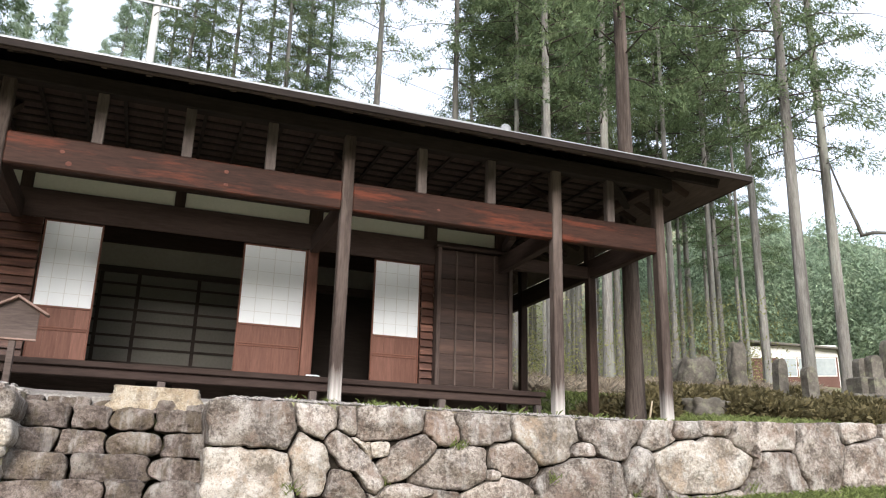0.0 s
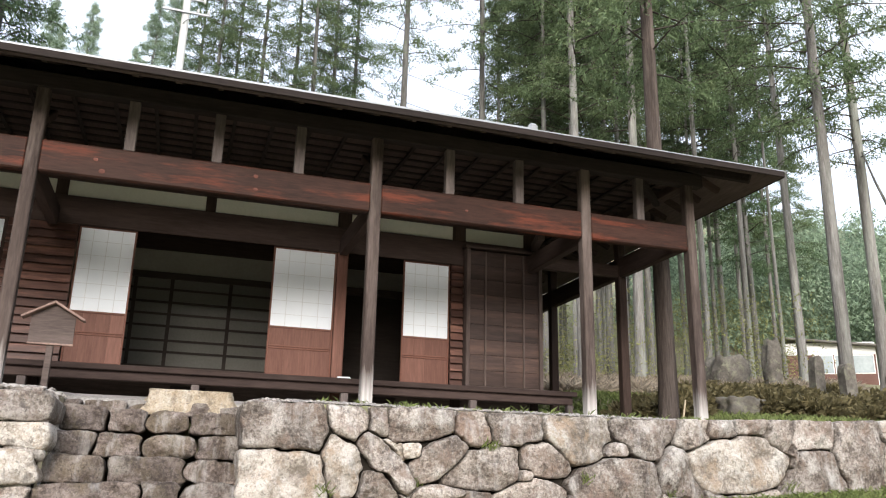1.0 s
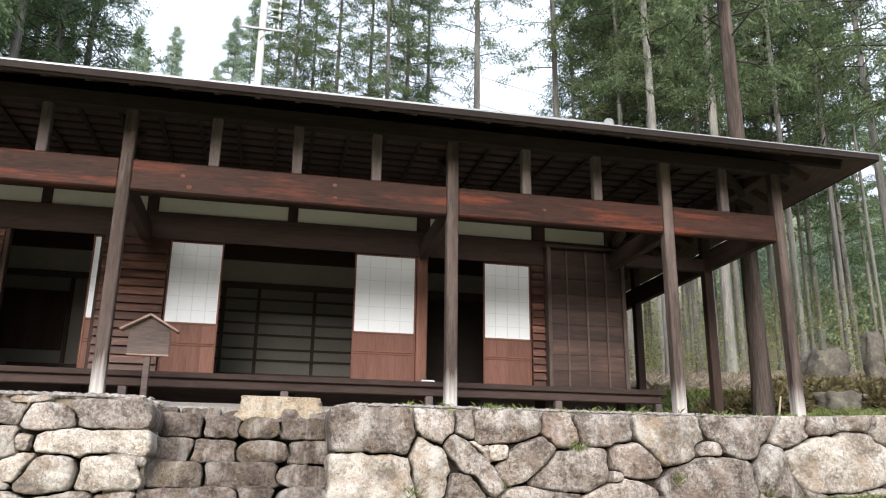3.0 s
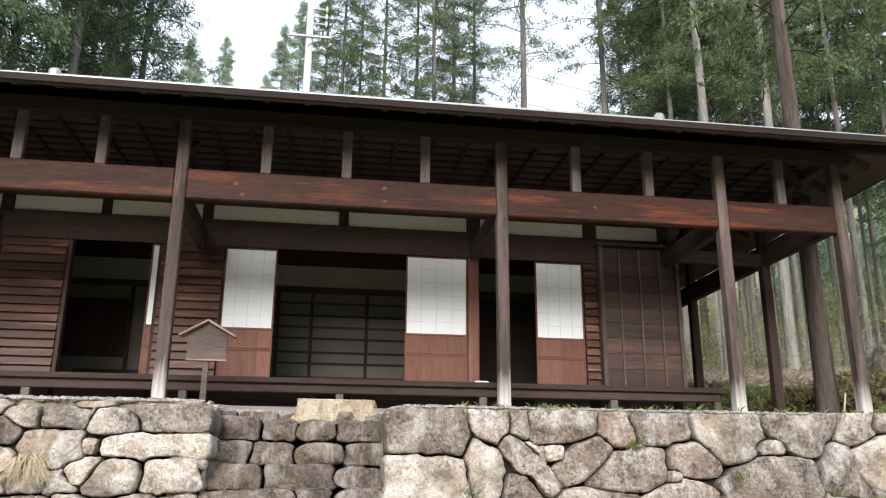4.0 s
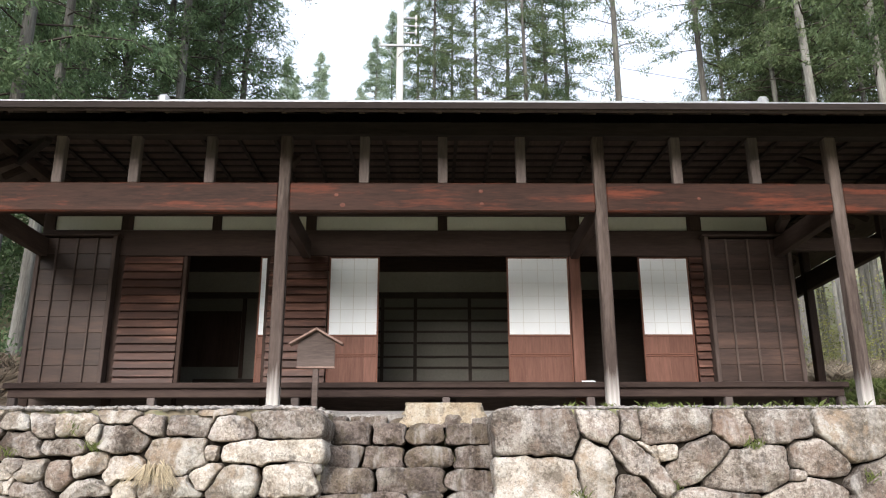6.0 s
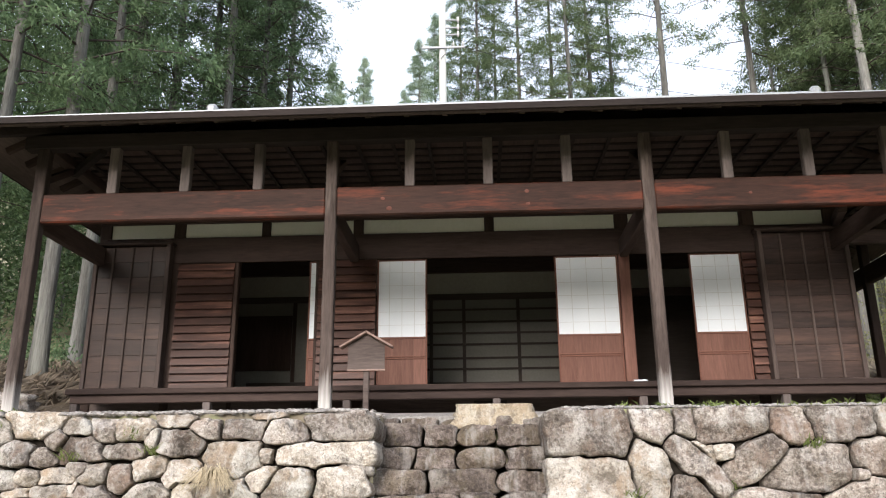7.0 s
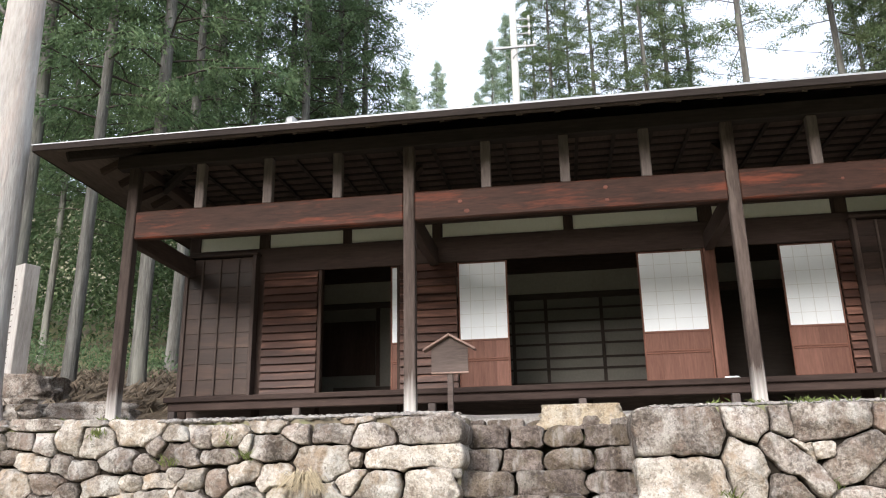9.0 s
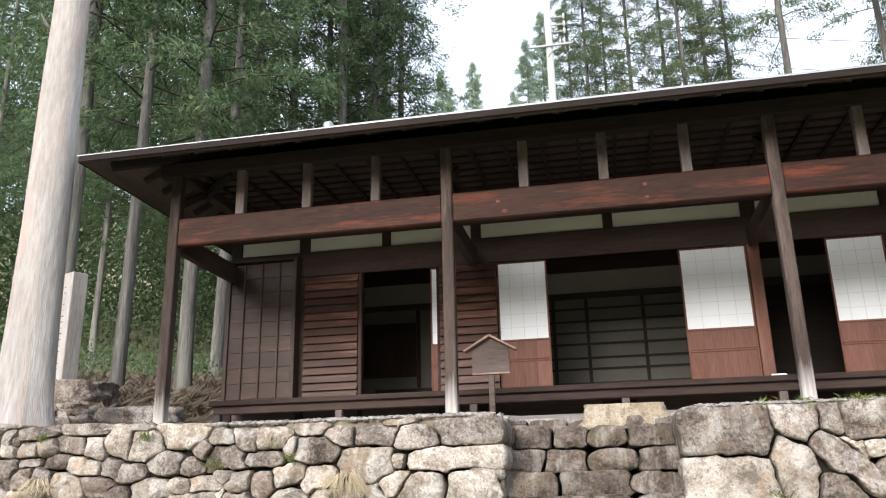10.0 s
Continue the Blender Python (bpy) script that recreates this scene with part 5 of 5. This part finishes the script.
M["white_wall"] = surface("shed_white", [(0.3, (0.66, 0.66, 0.64)), (0.7, (0.78, 0.78, 0.76))], (1, 1, 1), 1, 20, 0.9, 0.1, 0.004, 0.1)
M["brown_wall"] = surface("shed_brown", [(0.3, (0.10, 0.055, 0.045)), (0.7, (0.17, 0.10, 0.085))], (1, 1, 1), 1, 20, 0.9, 0.1, 0.004, 0.1)
M["shed_roof"] = surface("shed_roof", [(0.3, (0.12, 0.11, 0.10)), (0.7, (0.20, 0.19, 0.17))], (1, 1, 1), 1, 20, 0.8, 0.2, 0.01, 0.1)
M["pane"] = surface("dull_pane", [(0.3, (0.20, 0.25, 0.27)), (0.7, (0.34, 0.39, 0.41))], (1, 1, 1), 0.6, 6, 0.12, 0, 0, 0.5)
sp = polar(44.2, 38)
shed = thing("shed", sp, "low white and brown shed with a slanting roof", "shed")
shed.rotation_euler = (0, 0, radians(-34))
shed.scale = (0.75, 0.75, 0.75)
part("lower_wall", box(-2.6, 2.3, 0, 4, -1.5, 1.55, 0.01), M["brown_wall"], shed)
part("upper_wall", box(-2.6, 2.3, -0.02, 4, 1.551, 2.25, 0.01), M["white_wall"], shed)
part("side_wall", box(2.31, 2.36, 0.1, 3.9, -0.2, 1.9, 0.01), M["white_wall"], shed)
part("roof", box(-3.0, 2.9, -0.5, 4.4, 0, 0.12, 0.02, Matrix.Translation((0, 0, 2.18)) @ Matrix.Rotation(radians(6), 4, "Y")), M["shed_roof"], shed, "dark slanting roof")
for a, b in ((-0.95, 0.10), (0.16, 0.76), (0.82, 2.2)):
    w = new("window")
    w.parent = shed
    part("pane", box(a + 0.04, b - 0.04, -0.025, -0.015, 0.50, 1.48, 0), M["pane"], w)
    part("frame", box(a, b, -0.012, -0.002, 0.45, 1.53, 0.002), M["white_wall"], w)
part("door", box(-1.5, -1.38, -0.03, -0.005, -0.3, 1.2, 0.004), M["white_wall"], shed)


def bush(loc, r, h, seed, mat, label, n=900, leaf=0.055):
    """Low bush: twigs and a crown of small leaves with an uneven outline."""
    rg = np.random.RandomState(seed)
    t = thing("bush", loc, label, "bush", "low hedge")
    th, ph = rg.uniform(0, 6.28, n), np.arccos(rg.uniform(-0.1, 1, n))
    k = rg.uniform(0.55, 1.0, n) * (1 + 0.18 * np.sin(3 * th + seed) * np.sin(2 * ph))
    C = np.stack([r * k * np.sin(ph) * np.cos(th), r * k * np.sin(ph) * np.sin(th), h * k * np.cos(ph) + 0.05], -1)
    O = C / np.linalg.norm(C, axis=1, keepdims=True)
    part("foliage", quads_mesh("foliage", sprays(C, O, 4, leaf * 2.2, leaf * 0.5, rg, -0.1, 0.04), mat), None, t, kind="stuff")
    V, F = [], []
    for i in range(14):
        a, q = rg.uniform(0, 6.28), rg.uniform(0.4, 0.8)
        s = len(V)
        for u, w in ((0, 0.012), (1, 0.004)):
            p = Vector((math.cos(a) * r * q * u, math.sin(a) * r * q * u, h * 0.8 * u - 0.05))
            V += [p + Vector((w, 0, 0)), p + Vector((0, w, 0)), p - Vector((w, w, 0))]
        F += [(s, s + 1, s + 4, s + 3), (s + 1, s + 2, s + 5, s + 4), (s + 2, s, s + 3, s + 5)]
    part("twigs", raw_mesh("twigs", V, F, M["bark_red"]), None, t, kind="stuff")


rng = random.Random(6)
for i in range(22):
    az = 35.6 + i * 0.72
    d = 15.5 + 1.2 * math.sin(i * 1.7) + (1.4 if i % 3 == 0 else 0)
    bush(polar(az, d), rng.uniform(0.45, 0.75), rng.uniform(0.22, 0.38), 100 + i, M["bush"], "clipped low olive-brown bush on the bank")

for i, (az, d) in enumerate(((31.2, 14.6), (32.4, 14.2), (33.0, 15.0), (34.4, 13.9), (35.2, 14.4))):
    bush(polar(az, d), rng.uniform(0.40, 0.60), rng.uniform(0.24, 0.36), 140 + i, M["bush"], "clipped low olive-brown bush on the bank")

# ---------- grass, brush and pebbles ----------
def blades(points, n, length, width, seed, lean=0.35):
    rg = np.random.RandomState(seed)
    P = np.repeat(np.array(points), n, 0)
    k = len(P)
    P = P + np.concatenate([rg.normal(0, 0.05, (k, 2)), np.zeros((k, 1))], 1)
    d = np.concatenate([rg.normal(0, lean, (k, 2)), np.ones((k, 1))], 1)
    d /= np.linalg.norm(d, axis=1, keepdims=True)
    s = np.stack([-d[:, 1] + rg.normal(0, 0.3, k), d[:, 0] + rg.normal(0, 0.3, k), np.zeros(k)], -1)
    s /= np.linalg.norm(s, axis=1, keepdims=True) + 1e-6
    L, W = length * rg.uniform(0.5, 1.3, (k, 1)), width
    tip = P + d * L + np.concatenate([d[:, :2] * L * 0.5, -0.15 * L], 1)
    mid = P + d * L * 0.55
    return np.stack([P - s * W, P + s * W, mid + s * W * 0.8, tip], 1)


def on_ground(n, az0, az1, d0, d1, seed):
    rg = random.Random(seed)
    out = []
    while len(out) < n:
        az, d = rg.uniform(az0, az1), rg.uniform(d0, d1)
        p = polar(az, d)
        if p.y > 7.9 and not (-6.3 < p.x < 7.2 and 8.7 < p.y < 19):
            out.append(tuple(p))
    return out


lawn = new("lawn_grass", quads_mesh("lawn_grass", blades(on_ground(2600, 23, 37, 12, 21, 1) + on_ground(900, 34, 52, 11, 15, 2), 7, 0.16, 0.008, 3), M["grass"]))
tagged(lawn, "fresh green grass on the bank", "grass", "", "stuff")
rng = random.Random(31)
edge_pts = [(x, y, upper(x, y)) for x, y in ((rng.choice([rng.uniform(0.7, 9), rng.uniform(2, 9), rng.uniform(-6.8, -5)]), rng.uniform(7.75, 8.9)) for _ in range(130))]
low_pts = [(x, y, lower(x, y)) for x, y in ((rng.uniform(4.6, 12.5), rng.uniform(6.6, 7.5)) for _ in range(1500))]
tufts = new("terrace_grass", quads_mesh("terrace_grass", np.concatenate([blades(edge_pts, 6, 0.085, 0.005, 7, 0.5), blades(low_pts, 6, 0.09, 0.006, 8, 0.5)]), M["grass"]))
tagged(tufts, "short grass along the terrace edge and wall foot", "grass", "", "stuff")
dry = on_ground(2600, 23, 45, 19, 28, 4)
brush = new("dry_brush", quads_mesh("dry_brush", blades(dry, 18, 0.42, 0.0042, 9, 0.95), M["brush"]))
tagged(brush, "tangled dry brush and cut twigs on the wood floor", "brush", "", "stuff")
twigs = new("fallen_twigs", quads_mesh("fallen_twigs", blades(on_ground(1500, -44, -24, 12, 22, 5), 16, 0.46, 0.0042, 19, 1.1), M["twig"]))
tagged(twigs, "tangled brown twigs on the bank under the cedars", "brush", "", "stuff")
under = on_ground(150, -46, -24, 18, 32, 12)
ub = np.array(under) + np.array([0, 0, 0.4])
rg = np.random.RandomState(77)
shrubs = new("undergrowth", quads_mesh("undergrowth", sprays(ub, rg.normal(0, 0.5, ub.shape) + np.array([0, 0, 0.6]), 70, 0.13, 0.022, rg, 0.0, 0.42), M["cedar_dark"]))
tagged(shrubs, "green undergrowth between the trunks", "undergrowth", "", "stuff")

rng = random.Random(44)
sap = np.array([(x, y, z + rng.uniform(0.2, 2.4) ** 1.2) for x, y, z in on_ground(200, 22.5, 43, 22, 36, 13)])
saplings = new("saplings", quads_mesh("saplings", sprays(sap, rg.normal(0, 0.5, sap.shape) + np.array([0, 0, 0.5]), 90, 0.10, 0.016, rg, 0.1, 0.42), M["sapling"]))
tagged(saplings, "yellow-green saplings and brush between the trunks", "undergrowth", "", "stuff")

# pebbles on the terrace edge
rng = random.Random(17)
V, F = [], []
oct_v = [(1, 0, 0), (0, 1, 0), (-1, 0, 0), (0, -1, 0), (0, 0, 1), (0, 0, -1), (0.6, 0.6, 0.6), (-0.6, 0.6, 0.6), (-0.6, -0.6, 0.6), (0.6, -0.6, 0.6)]
oct_f = [(0, 6, 9), (0, 1, 6), (1, 7, 6), (1, 2, 7), (2, 8, 7), (2, 3, 8), (3, 9, 8), (3, 0, 9), (4, 6, 7), (4, 7, 8), (4, 8, 9), (4, 9, 6), (5, 1, 0), (5, 2, 1), (5, 3, 2), (5, 0, 3)]
for i in range(5200):
    x, y = rng.uniform(-7.5, 9.5), 7.68 + 1.5 * rng.random() ** 1.6
    if STEP_L < x < STEP_R and y < 8.95:
        continue
    r = rng.uniform(0.010, 0.030) * (1.3 if x < -1 else 0.9)
    s = len(V)
    c, sn = math.cos(i), math.sin(i)
    z = upper(x, y) + r * 0.2
    for a, b, h in oct_v:
        k = rng.uniform(0.8, 1.2)
        V.append((x + r * k * (1.3 * a * c - b * sn), y + r * k * (1.3 * a * sn + b * c), z + r * 0.7 * h))
    F += [tuple(s + q for q in f) for f in oct_f]
pebbles = new("pebbles", raw_mesh("pebbles", V, F, M["gravel"]))
tagged(pebbles, "pale pebbles strewn over the terrace edge", "pebbles", "", "stuff")

# straw and weeds in the wall's joints
def tuft(x, z, n, length, width, mat, label, seed, fall=True):
    rg = np.random.RandomState(seed)
    V = []
    t = thing("weed_tuft" if not fall else "straw_tuft", (x, YF - 0.03, z), label, "plant")
    for i in range(n):
        a = rg.uniform(-1.3, 1.3)
        L = length * rg.uniform(0.5, 1.1)
        p0 = np.array([rg.normal(0, 0.05), rg.uniform(0, 0.06), rg.normal(0, 0.02)])
        w1 = np.array([math.sin(a) * 0.7, -0.5, 0.35 if fall else 0.8]) * L * 0.45
        w2 = np.array([math.sin(a) * 0.8, -0.35, -0.8 if fall else 0.45]) * L * 0.6
        s = np.array([width, 0, 0])
        V += [np.stack([p0 - s, p0 + s, p0 + w1 + s, p0 + w1 - s]), np.stack([p0 + w1 - s, p0 + w1 + s, p0 + w1 + w2 + s * 0.2, p0 + w1 + w2 - s * 0.2])]
    part("leaf_clump", quads_mesh("leaf_clump", np.array(V), mat), None, t, kind="stuff")


tuft(-2.50, -0.72, 170, 0.42, 0.004, M["straw"], "dry straw hanging from a wall joint", 1)
tuft(-5.85, -0.68, 120, 0.30, 0.004, M["straw"], "dry straw hanging from a wall joint", 2)
rng = random.Random(23)
for k, (x, z) in enumerate(((4.05, -0.80), (1.36, -0.95), (2.2, -0.88), (5.05, -0.92), (-3.1, -0.5), (-3.9, -0.55), (-4.7, -0.25), (-3.35, -0.35), (-5.9, -0.22), (6.6, -0.82), (3.0, -0.5))):
    tuft(x, z, 26, 0.11, 0.006, M["grass"], "small green weed in a wall joint", 50 + k, False)

# the broken bough hanging from a leaning cedar
b0 = polar(47.2, 22.8)
zb = lambda el: EYE.z + el * 22.6
bough = thing("broken_bough", b0, "dead bent bough caught against a cedar trunk", "branch")
way = Vector((math.cos(radians(47.2)), -math.sin(radians(47.2)), 0))
pts = [way * s + Vector((0, -0.3, zb(e) - b0.z)) for s, e in ((-0.1, 0.385), (0.12, 0.345), (0.42, 0.30), (0.50, 0.285), (0.75, 0.287), (1.1, 0.285), (1.7, 0.275))]
part("limb", tube("limb", pts, [0.02, 0.03, 0.045, 0.06, 0.05, 0.045, 0.03], M["bark"], 8), None, bough)

# a pale stake by the corner post, and a scrap of white cloth on the veranda's edge
stake = new("stake", tube("stake", [(6.42, 9.3, -0.06), (6.48, 9.32, 0.14), (6.52, 9.33, 0.30)], [0.014, 0.013, 0.010], M["straw"], 8))
tagged(stake, "thin pale bamboo stake leaning beside the corner post", "stake")
boulder("cloth_scrap", (2.06, YV + 0.05, 0.455), (0.09, 0.04, 0.016), 71, M["paper"], "crumpled white cloth scrap on the veranda edge", "cloth")
